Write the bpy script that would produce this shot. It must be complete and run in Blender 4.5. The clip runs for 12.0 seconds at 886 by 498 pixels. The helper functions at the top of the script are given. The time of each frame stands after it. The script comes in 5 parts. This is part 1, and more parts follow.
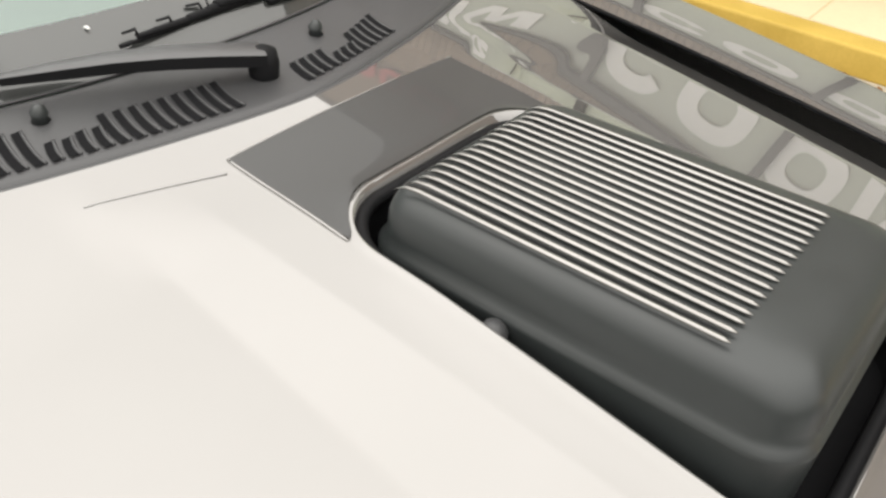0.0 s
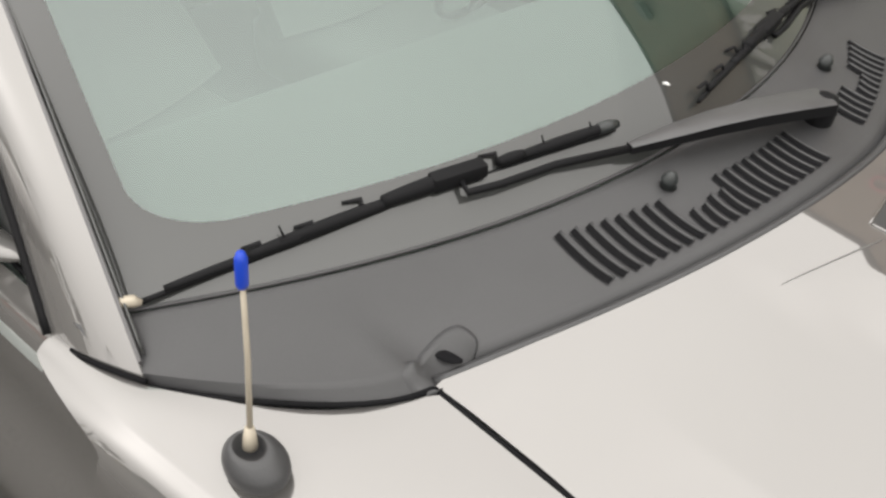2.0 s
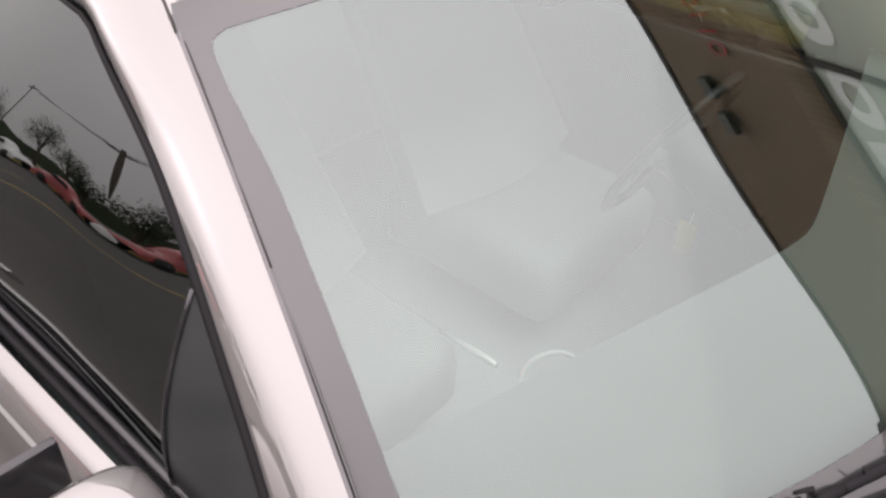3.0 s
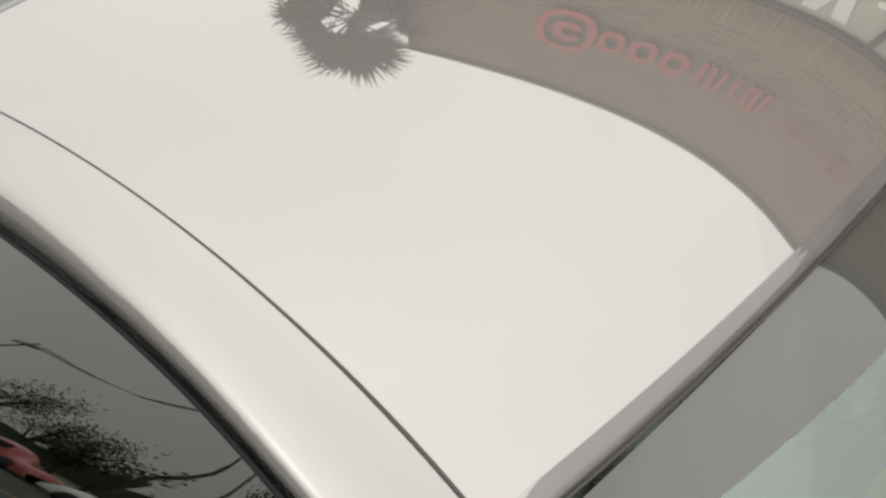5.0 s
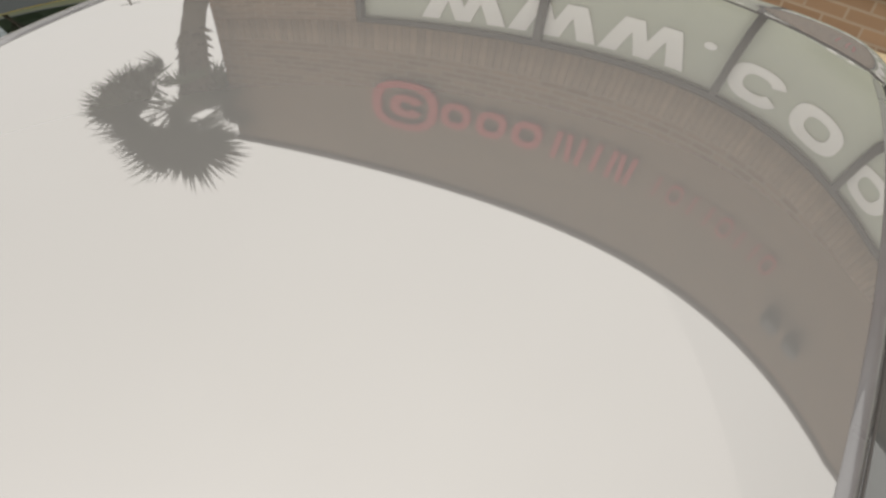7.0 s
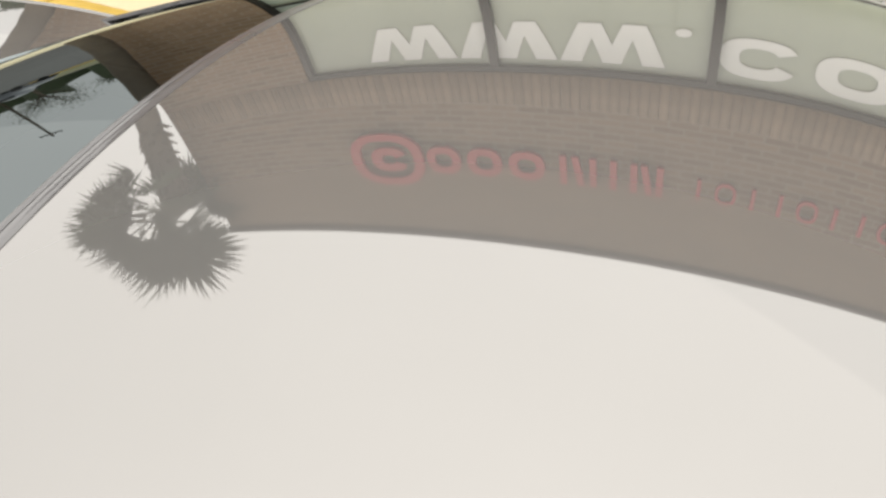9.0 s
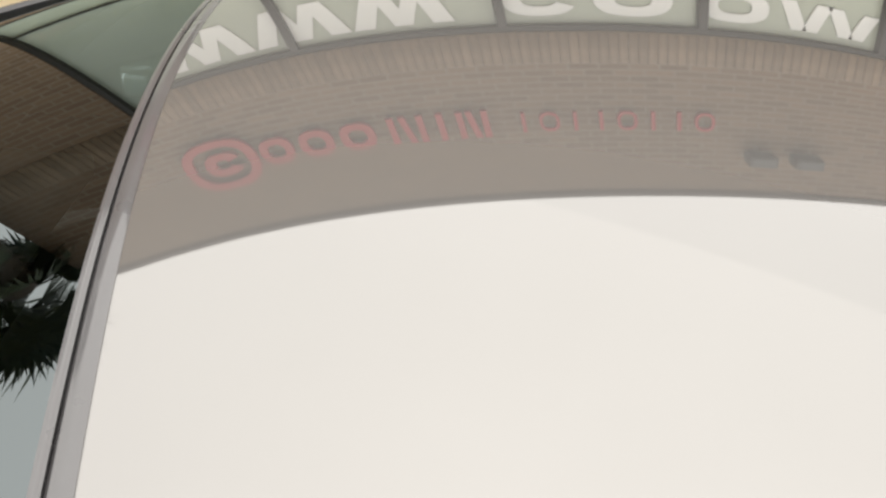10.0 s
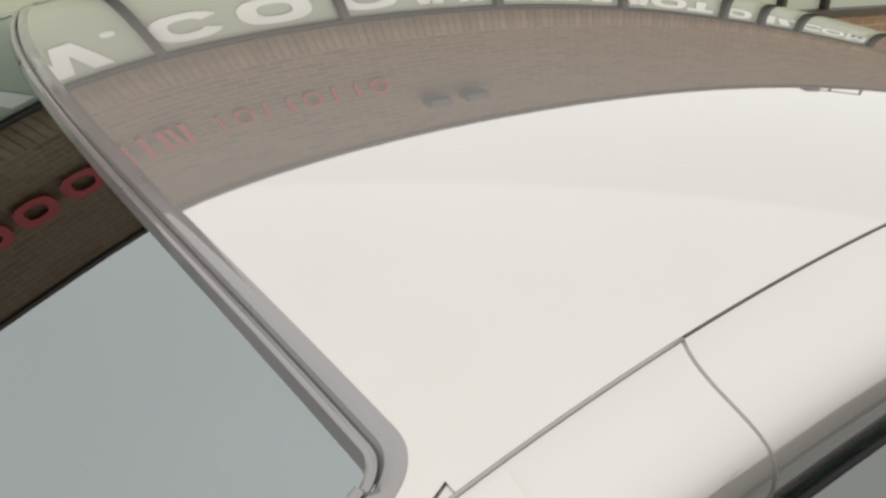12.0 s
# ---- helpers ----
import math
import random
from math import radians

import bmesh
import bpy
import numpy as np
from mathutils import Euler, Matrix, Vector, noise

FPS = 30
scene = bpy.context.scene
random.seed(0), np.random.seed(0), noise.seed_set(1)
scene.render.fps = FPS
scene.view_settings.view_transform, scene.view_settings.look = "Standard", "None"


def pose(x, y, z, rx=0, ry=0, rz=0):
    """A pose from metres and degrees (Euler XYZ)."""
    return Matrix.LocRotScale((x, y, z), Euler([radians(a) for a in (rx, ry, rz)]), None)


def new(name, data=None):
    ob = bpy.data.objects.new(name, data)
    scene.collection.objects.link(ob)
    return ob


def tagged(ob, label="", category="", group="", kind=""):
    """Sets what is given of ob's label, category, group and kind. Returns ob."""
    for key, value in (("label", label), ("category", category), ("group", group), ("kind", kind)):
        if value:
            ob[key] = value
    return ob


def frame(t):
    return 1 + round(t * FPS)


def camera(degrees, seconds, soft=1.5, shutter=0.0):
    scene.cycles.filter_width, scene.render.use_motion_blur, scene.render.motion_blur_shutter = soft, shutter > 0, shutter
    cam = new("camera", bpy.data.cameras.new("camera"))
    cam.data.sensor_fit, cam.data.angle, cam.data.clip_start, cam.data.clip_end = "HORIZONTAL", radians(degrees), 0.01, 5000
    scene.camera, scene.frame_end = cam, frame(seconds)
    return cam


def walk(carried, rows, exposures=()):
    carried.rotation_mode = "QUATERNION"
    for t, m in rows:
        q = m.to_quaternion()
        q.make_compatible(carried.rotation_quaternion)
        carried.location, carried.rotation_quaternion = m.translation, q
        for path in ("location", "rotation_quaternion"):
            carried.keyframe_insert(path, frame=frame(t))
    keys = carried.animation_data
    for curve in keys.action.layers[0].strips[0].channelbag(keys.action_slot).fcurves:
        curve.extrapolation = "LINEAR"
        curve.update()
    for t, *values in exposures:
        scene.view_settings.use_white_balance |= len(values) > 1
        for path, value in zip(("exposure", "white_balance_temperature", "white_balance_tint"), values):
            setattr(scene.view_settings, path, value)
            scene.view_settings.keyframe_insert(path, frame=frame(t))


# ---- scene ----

# ---------------------------------------------------------------- camera
LENS = 56.47
cam = camera(LENS, 12.0, soft=2.6)
PATH = [
    (0.0, 0.909, -0.658, 1.455, 36.53, -37.31, 4.27),
    (0.5, 0.785, -0.803, 1.486, 35.68, -37.88, 5.46),
    (1.0, 0.654, -0.988, 1.506, 35.18, -39.68, 2.69),
    (1.5, 0.526, -1.084, 1.518, 37.73, -40.11, 0.86),
    (2.0, 0.320, -1.053, 1.567, 38.71, -42.20, 1.52),
    (2.5, 0.161, -1.029, 1.618, 39.46, -40.70, 2.80),
    (2.7, 0.076, -1.029, 1.654, 39.89, -40.01, 2.80),
    (2.9, -0.013, -1.049, 1.680, 40.30, -38.02, 2.40),
    (3.0, -0.060, -1.053, 1.683, 40.74, -36.91, 2.27),
    (3.1, -0.110, -1.058, 1.680, 40.75, -36.35, 2.30),
    (3.2, -0.164, -1.057, 1.672, 40.80, -35.70, 2.50),
    (4.8, -0.673, -0.864, 1.819, 35.95, -42.23, 10.54),
    (5.0, -0.729, -0.865, 1.808, 34.56, -40.90, 10.06),
    (5.5, -0.828, -0.837, 1.808, 26.59, -40.74, 11.77),
    (6.0, -0.883, -0.744, 1.854, 21.41, -41.16, 13.24),
    (6.5, -0.918, -0.647, 1.859, 20.54, -40.91, 13.74),
    (8.5, -1.149, -0.745, 1.652, 16.54, -32.37, 7.00),
    (9.0, -1.283, -0.743, 1.649, 12.16, -31.70, 8.86),
    (9.5, -1.429, -0.749, 1.616, 3.80, -30.84, 8.08),
    (10.0, -1.500, -0.738, 1.586, -6.10, -29.93, 7.38),
    (10.5, -1.532, -0.723, 1.563, -12.59, -27.24, 5.41),
    (11.0, -1.616, -0.736, 1.562, -21.19, -26.89, 4.55),
    (11.5, -1.676, -0.785, 1.552, -27.98, -26.23, 4.07),
    (12.0, -1.713, -0.843, 1.548, -30.96, -24.56, 2.70),
]


def aim(x, y, z, yaw, pitch, roll):
    turn = Euler((radians(90 + pitch), 0, radians(yaw))).to_matrix().to_4x4()
    return Matrix.Translation((x, y, z)) @ turn @ pose(0, 0, 0, 0, 0, roll)


walk(cam, [(row[0], aim(*row[1:])) for row in PATH],
     exposures=[(0.0, 0.0, 6630, 10), (0.5, -0.02, 6630, 10), (1.0, -0.27, 6620, 10), (1.5, -0.12, 6610, 10), (2.0, -0.22, 6590, 11), (2.5, 0.02, 6590, 19), (3.0, 0.13, 6590, 26),
                (3.2, 0.15, 6590, 27), (4.2, -0.08, 6610, 15), (4.8, -0.12, 6650, 10), (5.5, -0.22, 6650, 10), (6.5, -0.25, 6650, 10), (8.5, -0.25, 6650, 10),
                (9.2, -0.03, 6650, 10), (10.5, 0.0, 6630, 10), (12.0, -0.14, 6630, 10)])

# ---------------------------------------------------------------- daylight: bright overcast sky
SUN_ELEVATION, SUN_AZIMUTH = radians(48), radians(215)
world = bpy.data.worlds.new("overcast_sky")
scene.world = world
world.use_nodes = True
wn, wl = world.node_tree.nodes, world.node_tree.links
sky = wn.new("ShaderNodeTexSky")
sky.sky_type = "NISHITA"
sky.sun_disc = False
sky.sun_elevation, sky.sun_rotation = SUN_ELEVATION, SUN_AZIMUTH
sky.air_density, sky.dust_density, sky.ozone_density = 1.0, 4.0, 1.0
grey = wn.new("ShaderNodeHueSaturation")
grey.inputs["Saturation"].default_value = 0.12
wl.new(sky.outputs["Color"], grey.inputs["Color"])
cloud_noise = wn.new("ShaderNodeTexNoise")
cloud_noise.inputs["Scale"].default_value = 1.6
cloud_noise.inputs["Detail"].default_value = 5.0
cloud = wn.new("ShaderNodeMix")
cloud.data_type = "RGBA"
cloud.inputs[6].default_value = (14.3, 14.1, 13.6, 1)
cloud.inputs[7].default_value = (17.2, 17.0, 16.5, 1)
wl.new(cloud_noise.outputs["Fac"], cloud.inputs[0])
veil = wn.new("ShaderNodeMix")
veil.data_type = "RGBA"
veil.inputs[0].default_value = 0.8
wl.new(grey.outputs["Color"], veil.inputs[6])
wl.new(cloud.outputs[2], veil.inputs[7])
# an overcast sky grows brighter towards the zenith
way, parts, rise, lit = wn.new("ShaderNodeTexCoord"), wn.new("ShaderNodeSeparateXYZ"), wn.new("ShaderNodeMapRange"), wn.new("ShaderNodeVectorMath")
wl.new(way.outputs["Generated"], parts.inputs[0])
wl.new(parts.outputs["Z"], rise.inputs[0])
rise.inputs[3].default_value, rise.inputs[4].default_value = 0.48, 1.50
lit.operation = "SCALE"
wl.new(veil.outputs[2], lit.inputs[0])
wl.new(rise.outputs[0], lit.inputs["Scale"])
wl.new(lit.outputs[0], wn["Background"].inputs["Color"])
wn["Background"].inputs["Strength"].default_value = 0.134

sun = bpy.data.lights.new("sun", "SUN")
sun.energy, sun.angle, sun.color = 0.5, radians(178), (1.0, 0.95, 0.87)
sun_ob = new("sun", sun)
sun_ob.rotation_euler = (radians(90) - SUN_ELEVATION, 0, radians(180) - SUN_AZIMUTH)

# ---------------------------------------------------------------- materials


def material(name, colour, rough=0.5, metal=0.0, coat=0.0, vary=0.12, scale=6.0, fine=90.0, bump=0.0, rough_vary=0.1, second=None, specular=0.5, per_piece=False):
    """A surface with two scales of variation: broad stains and fine grain."""
    m = bpy.data.materials.new(name)
    m.use_nodes = True
    n, l = m.node_tree.nodes, m.node_tree.links
    b = n["Principled BSDF"]
    co = n.new("ShaderNodeTexCoord")
    big, small = n.new("ShaderNodeTexNoise"), n.new("ShaderNodeTexNoise")
    for t, s, d in ((big, scale, 5.0), (small, fine, 3.0)):
        t.inputs["Scale"].default_value, t.inputs["Detail"].default_value = s, d
        l.new(co.outputs["Object"], t.inputs["Vector"])
    mix = n.new("ShaderNodeMix")
    mix.data_type = "RGBA"
    dark = tuple(c * (1 - vary) for c in colour)
    light = second or tuple(min(1.0, c * (1 + vary)) for c in colour)
    mix.inputs[6].default_value, mix.inputs[7].default_value = (*dark, 1), (*light, 1)
    add = n.new("ShaderNodeMath")
    add.operation = "MULTIPLY_ADD"
    add.inputs[1].default_value, add.inputs[2].default_value = 0.35, 0.33
    l.new(small.outputs["Fac"], add.inputs[0])
    both = n.new("ShaderNodeMath")
    both.operation = "MULTIPLY"
    l.new(add.outputs[0], both.inputs[0])
    l.new(big.outputs["Fac"], both.inputs[1])
    scaled = n.new("ShaderNodeMath")
    scaled.operation = "MULTIPLY"
    scaled.inputs[1].default_value = 2.0
    scaled.use_clamp = True
    l.new(both.outputs[0], scaled.inputs[0])
    l.new(scaled.outputs[0], mix.inputs[0])
    out = mix.outputs[2]
    if per_piece:
        info, hsv = n.new("ShaderNodeObjectInfo"), n.new("ShaderNodeHueSaturation")
        rng = n.new("ShaderNodeMapRange")
        rng.inputs[3].default_value, rng.inputs[4].default_value = 0.86, 1.14
        l.new(info.outputs["Random"], rng.inputs[0])
        l.new(rng.outputs[0], hsv.inputs["Value"])
        l.new(out, hsv.inputs["Color"])
        out = hsv.outputs["Color"]
    l.new(out, b.inputs["Base Color"])
    rr = n.new("ShaderNodeMapRange")
    rr.inputs[3].default_value, rr.inputs[4].default_value = max(0.0, rough - rough_vary), min(1.0, rough + rough_vary)
    l.new(big.outputs["Fac"], rr.inputs[0])
    l.new(rr.outputs[0], b.inputs["Roughness"])
    b.inputs["Metallic"].default_value = metal
    b.inputs["Specular IOR Level"].default_value = specular
    b.inputs["Coat Weight"].default_value = coat
    b.inputs["Coat Roughness"].default_value = 0.015
    if bump:
        bp = n.new("ShaderNodeBump")
        bp.inputs["Strength"].default_value, bp.inputs["Distance"].default_value = bump, 0.004
        l.new(small.outputs["Fac"], bp.inputs["Height"])
        l.new(bp.outputs["Normal"], b.inputs["Normal"])
    return m


def glass_material(name, tint, ior=1.5, wave=0.0, sheen=(0.96, 0.99, 1.0)):
    """A sheet of glass: clear where seen straight through, glossy at a slant."""
    m = bpy.data.materials.new(name)
    m.use_nodes = True
    n, l = m.node_tree.nodes, m.node_tree.links
    n.remove(n["Principled BSDF"])
    clear, gloss, mix, fres = n.new("ShaderNodeBsdfTransparent"), n.new("ShaderNodeBsdfGlossy"), n.new("ShaderNodeMixShader"), n.new("ShaderNodeFresnel")
    clear.inputs["Color"].default_value = (*tint, 1)
    gloss.inputs["Roughness"].default_value = 0.0
    gloss.inputs["Color"].default_value = (*sheen, 1)
    fres.inputs["IOR"].default_value = ior
    l.new(fres.outputs[0], mix.inputs[0])
    l.new(clear.outputs[0], mix.inputs[1])
    l.new(gloss.outputs[0], mix.inputs[2])
    l.new(mix.outputs[0], n["Material Output"].inputs["Surface"])
    if wave:
        tx, bp = n.new("ShaderNodeTexNoise"), n.new("ShaderNodeBump")
        tx.inputs["Scale"].default_value = 5.0
        bp.inputs["Strength"].default_value, bp.inputs["Distance"].default_value = wave, 0.002
        l.new(tx.outputs["Fac"], bp.inputs["Height"])
        l.new(bp.outputs["Normal"], gloss.inputs["Normal"])
    return m


def brick_material(name):
    m = bpy.data.materials.new(name)
    m.use_nodes = True
    n, l = m.node_tree.nodes, m.node_tree.links
    b = n["Principled BSDF"]
    geo, sep, com = n.new("ShaderNodeNewGeometry"), n.new("ShaderNodeSeparateXYZ"), n.new("ShaderNodeCombineXYZ")
    l.new(geo.outputs["Position"], sep.inputs[0])
    add = n.new("ShaderNodeMath")
    l.new(sep.outputs["X"], add.inputs[0])
    l.new(sep.outputs["Y"], add.inputs[1])
    l.new(add.outputs[0], com.inputs["X"])
    l.new(sep.outputs["Z"], com.inputs["Y"])
    br = n.new("ShaderNodeTexBrick")
    br.inputs["Scale"].default_value = 1.0
    br.inputs["Brick Width"].default_value, br.inputs["Row Height"].default_value = 0.23, 0.078
    br.inputs["Mortar Size"].default_value = 0.008
    br.inputs["Color1"].default_value, br.inputs["Color2"].default_value = (0.225, 0.142, 0.088, 1), (0.29, 0.188, 0.118, 1)
    br.inputs["Mortar"].default_value = (0.31, 0.245, 0.185, 1)
    l.new(com.outputs[0], br.inputs["Vector"])
    no, mix = n.new("ShaderNodeTexNoise"), n.new("ShaderNodeMix")
    no.inputs["Scale"].default_value, no.inputs["Detail"].default_value = 1.3, 6.0
    mix.data_type, mix.blend_type = "RGBA", "MULTIPLY"
    mix.inputs[0].default_value = 0.35
    l.new(br.outputs["Color"], mix.inputs[6])
    l.new(no.outputs["Fac"], mix.inputs[7])
    l.new(mix.outputs[2], b.inputs["Base Color"])
    b.inputs["Roughness"].default_value = 0.88
    bp = n.new("ShaderNodeBump")
    bp.inputs["Strength"].default_value, bp.inputs["Distance"].default_value = 0.5, 0.006
    bp.invert = True
    l.new(br.outputs["Fac"], bp.inputs["Height"])
    l.new(bp.outputs["Normal"], b.inputs["Normal"])
    return m


PAINT = material("silver_paint", (0.31, 0.30, 0.29), 0.024, 0.57, 1.0, vary=0.03, scale=1.2, fine=900, rough_vary=0.008)
DECAL = material("satin_decal", (0.05, 0.05, 0.05), 0.42, 0.0, 0.25, vary=0.15, fine=400)
PLASTIC = material("cowl_plastic", (0.06, 0.06, 0.062), 0.42, 0.0, 0.0, vary=0.2, scale=9, fine=500, bump=0.12, specular=0.6)
# near-black without sheen: the shade of recesses and gaps is in the colour
DARK = material("void_shade", (0.012, 0.012, 0.013), 0.75, vary=0.2, specular=0.05)
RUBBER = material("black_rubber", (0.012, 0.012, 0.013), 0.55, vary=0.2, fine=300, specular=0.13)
# faded black, with the sky's sheen on the arm's top in its colour
FADED_SKYLIT = material("faded_black_sky_sheen", (0.085, 0.085, 0.087), 0.36, vary=0.2, scale=20, fine=300, specular=0.7)
SEAM = material("seam_filler", (0.05, 0.045, 0.042), 0.5, vary=0.2, fine=200, specular=0.3)
JOINT = material("joint_grey", (0.17, 0.165, 0.16), 0.5, 0.2, vary=0.1)
STEEL_GREY = material("seam_grey", (0.20, 0.195, 0.19), 0.4, 0.3, vary=0.1)
TRIM = material("gloss_trim", (0.02, 0.02, 0.022), 0.22, 0.0, 0.5, vary=0.25, scale=20)
SCOOP = material("scoop_plastic", (0.030, 0.034, 0.034), 0.34, 0.0, 0.0, vary=0.12, scale=14, fine=700, bump=0.06, specular=0.65)
STRIP = material("window_strip", (0.10, 0.097, 0.10), 0.3, 0.0, 1.0, vary=0.15, scale=14, fine=300)
CHROME = material("polished_metal", (0.37, 0.36, 0.345), 0.24, 1.0, 0.0, vary=0.08, fine=200, rough_vary=0.05)
FRIT = material("glass_border", (0.031, 0.033, 0.031), 0.5, 0.0, 1.0, vary=0.06, scale=2, fine=60)
FRIT.node_tree.nodes["Principled BSDF"].inputs["Coat IOR"].default_value = 1.7
GLASS = glass_material("windscreen_glass", (0.84, 0.96, 0.90), 2.5, sheen=(0.88, 1.0, 0.965))
SIDE_GLASS = glass_material("side_glass", (0.06, 0.08, 0.078), 1.95, sheen=(0.93, 1.0, 0.97))
REAR_GLASS = glass_material("rear_glass", (0.13, 0.155, 0.16), 2.42, sheen=(0.87, 0.97, 1.0))
INNER = material("grey_interior", (0.33, 0.365, 0.345), 0.75, vary=0.06, scale=5, fine=60)
BRIGHT = material("bright_metal", (0.95, 0.95, 0.93), 0.3, 0.2, 0.3, vary=0.03)
SEAT = material("seat_cloth", (0.37, 0.395, 0.38), 0.9, vary=0.06, scale=7, fine=60)
CARPET = material("grey_carpet", (0.47, 0.50, 0.485), 0.95, vary=0.08, fine=60)
BLUE = material("blue_cap", (0.01, 0.06, 0.55), 0.4, vary=0.1, scale=30)
BRASS = material("bleached_brass", (0.56, 0.50, 0.40), 0.5, 0.2, vary=0.2, scale=40)
ORANGE = material("orange_tag", (0.75, 0.25, 0.10), 0.6, vary=0.05)
YELLOW_TAG = material("yellow_tag", (0.85, 0.74, 0.06), 0.6, vary=0.05)
TYRE = material("tyre_rubber", (0.03, 0.03, 0.03), 0.85, vary=0.2, fine=120, bump=0.2)
ALLOY = material("wheel_alloy", (0.5, 0.5, 0.5), 0.3, 0.9, 0.3, vary=0.1)
LENS_CLEAR = material("lamp_lens", (0.6, 0.6, 0.6), 0.1, 0.2, 0.6, vary=0.1)
LENS_RED = material("lamp_red", (0.35, 0.02, 0.02), 0.15, 0.0, 0.6, vary=0.1)
ASPHALT = material("asphalt", (0.058, 0.056, 0.053), 0.9, vary=0.35, scale=0.7, fine=60, bump=0.7, second=(0.095, 0.089, 0.08))
CONCRETE = material("concrete", (0.70, 0.59, 0.38), 0.85, vary=0.16, scale=0.9, fine=40, bump=0.3)
GUTTER = material("gutter_concrete", (0.42, 0.38, 0.30), 0.88, vary=0.35, scale=3.0, fine=50, bump=0.4)
YELLOW = material("kerb_paint", (0.62, 0.40, 0.05), 0.7, vary=0.3, scale=4.0, fine=60, bump=0.3, second=(0.75, 0.52, 0.12))
BRICK = brick_material("brown_brick")
SOLDIER = material("upright_brick", (0.235, 0.165, 0.11), 0.88, vary=0.2, scale=5, fine=60, bump=0.5, per_piece=True)
BRONZE = material("bronze_frame", (0.035, 0.03, 0.025), 0.4, 0.3, vary=0.2, scale=8)
PANE = material("filmed_pane", (0.42, 0.45, 0.37), 0.08, 0.0, 0.6, vary=0.06, scale=1.5, rough_vary=0.03)
WHITE = material("white_vinyl", (0.82, 0.82, 0.80), 0.45, vary=0.04, scale=6)
RED = material("red_letters", (0.42, 0.035, 0.035), 0.4, vary=0.12, scale=6)
COPING = material("dark_coping", (0.05, 0.04, 0.035), 0.5, 0.3, vary=0.2)
BARK = material("palm_bark", (0.10, 0.08, 0.06), 0.95, vary=0.35, scale=9, fine=40, bump=0.9)
FROND = material("palm_frond", (0.035, 0.055, 0.022), 0.55, vary=0.35, scale=3, second=(0.07, 0.085, 0.035))
LEAF = material("tree_leaf", (0.03, 0.05, 0.022), 0.6, vary=0.4, scale=2, second=(0.06, 0.08, 0.03))
WOOD = material("pole_wood", (0.09, 0.075, 0.06), 0.9, vary=0.3, scale=6, fine=50, bump=0.4)
STEEL = material("lamp_steel", (0.22, 0.23, 0.23), 0.5, 0.6, vary=0.15)
GRASS = material("dry_grass", (0.14, 0.13, 0.055), 0.95, vary=0.4, scale=0.8, fine=30, bump=0.8)

# ---------------------------------------------------------------- building helpers


def mesh_of(name, verts, faces, mat, smooth=True):
    me = bpy.data.meshes.new(name)
    me.from_pydata([tuple(v) for v in verts], [], faces)
    me.validate()
    if smooth:
        me.shade_smooth()
    me.materials.append(mat)
    return me


def give_thickness(me, thick):
    """Turns a sheet into a plate with a rim, its back set in by thick."""
    bm = bmesh.new()
    bm.from_mesh(me)
    bm.normal_update()
    front = list(bm.verts)
    back = {v: bm.verts.new(v.co - v.normal * thick) for v in front}
    for f in list(bm.faces):
        loops = list(f.loops)
        for lo in loops:
            if lo.edge.is_boundary:
                a, b = lo.vert, lo.link_loop_next.vert
                bm.faces.new((b, a, back[a], back[b]))
    for f in list(bm.faces):
        if all(v in back for v in f.verts):
            bm.faces.new([back[v] for v in reversed(f.verts)])
    bm.to_mesh(me)
    bm.free()
    me.shade_smooth()
    me.set_sharp_from_angle(angle=radians(40))


def part(name, me, parent=None, label="", thick=0.0):
    ob = new(name, me)
    if parent is not None:
        ob.parent = parent
        if parent.type == "EMPTY":
            ob.matrix_parent_inverse = Matrix.Translation(parent.location).inverted()
    if label:
        ob["label"] = label
    if thick:
        give_thickness(me, thick)
    return ob


def thing(name, place, label, category, group="", kind=""):
    ob = new(name)
    ob.location = place
    ob.empty_display_size = 0.2
    return tagged(ob, label, category, group, kind)


def grid(name, fn, nu, nv, mat, flip=False):
    """A sheet from fn(u, v), u and v running from 0 to 1."""
    vs = [fn(i / nu, j / nv) for i in range(nu + 1) for j in range(nv + 1)]
    fs = []
    for i in range(nu):
        for j in range(nv):
            a, b = i * (nv + 1) + j, (i + 1) * (nv + 1) + j
            fs.append((a, a + 1, b + 1, b) if flip else (a, b, b + 1, a + 1))
    return mesh_of(name, vs, fs, mat)


def tube(name, pts, radii, mat, sides=10, cap=True, squash=1.0):
    """A round bar along pts, with a radius at each."""
    vs, fs = [], []
    pts = [Vector(p) for p in pts]
    for i, p in enumerate(pts):
        d = (pts[min(i + 1, len(pts) - 1)] - pts[max(i - 1, 0)]).normalized()
        side = d.cross(Vector((0, 0, 1)))
        side = side.normalized() if side.length > 1e-3 else Vector((1, 0, 0))
        up = side.cross(d).normalized()
        for k in range(sides):
            a = 2 * math.pi * k / sides
            vs.append(p + radii[i] * (math.cos(a) * side + math.sin(a) * squash * up))
    for i in range(len(pts) - 1):
        for k in range(sides):
            a, b = i * sides + k, i * sides + (k + 1) % sides
            fs.append((a, b, b + sides, a + sides))
    if cap:
        fs.append(tuple(range(sides - 1, -1, -1)))
        fs.append(tuple(range((len(pts) - 1) * sides, len(pts) * sides)))
    return mesh_of(name, vs, fs, mat)


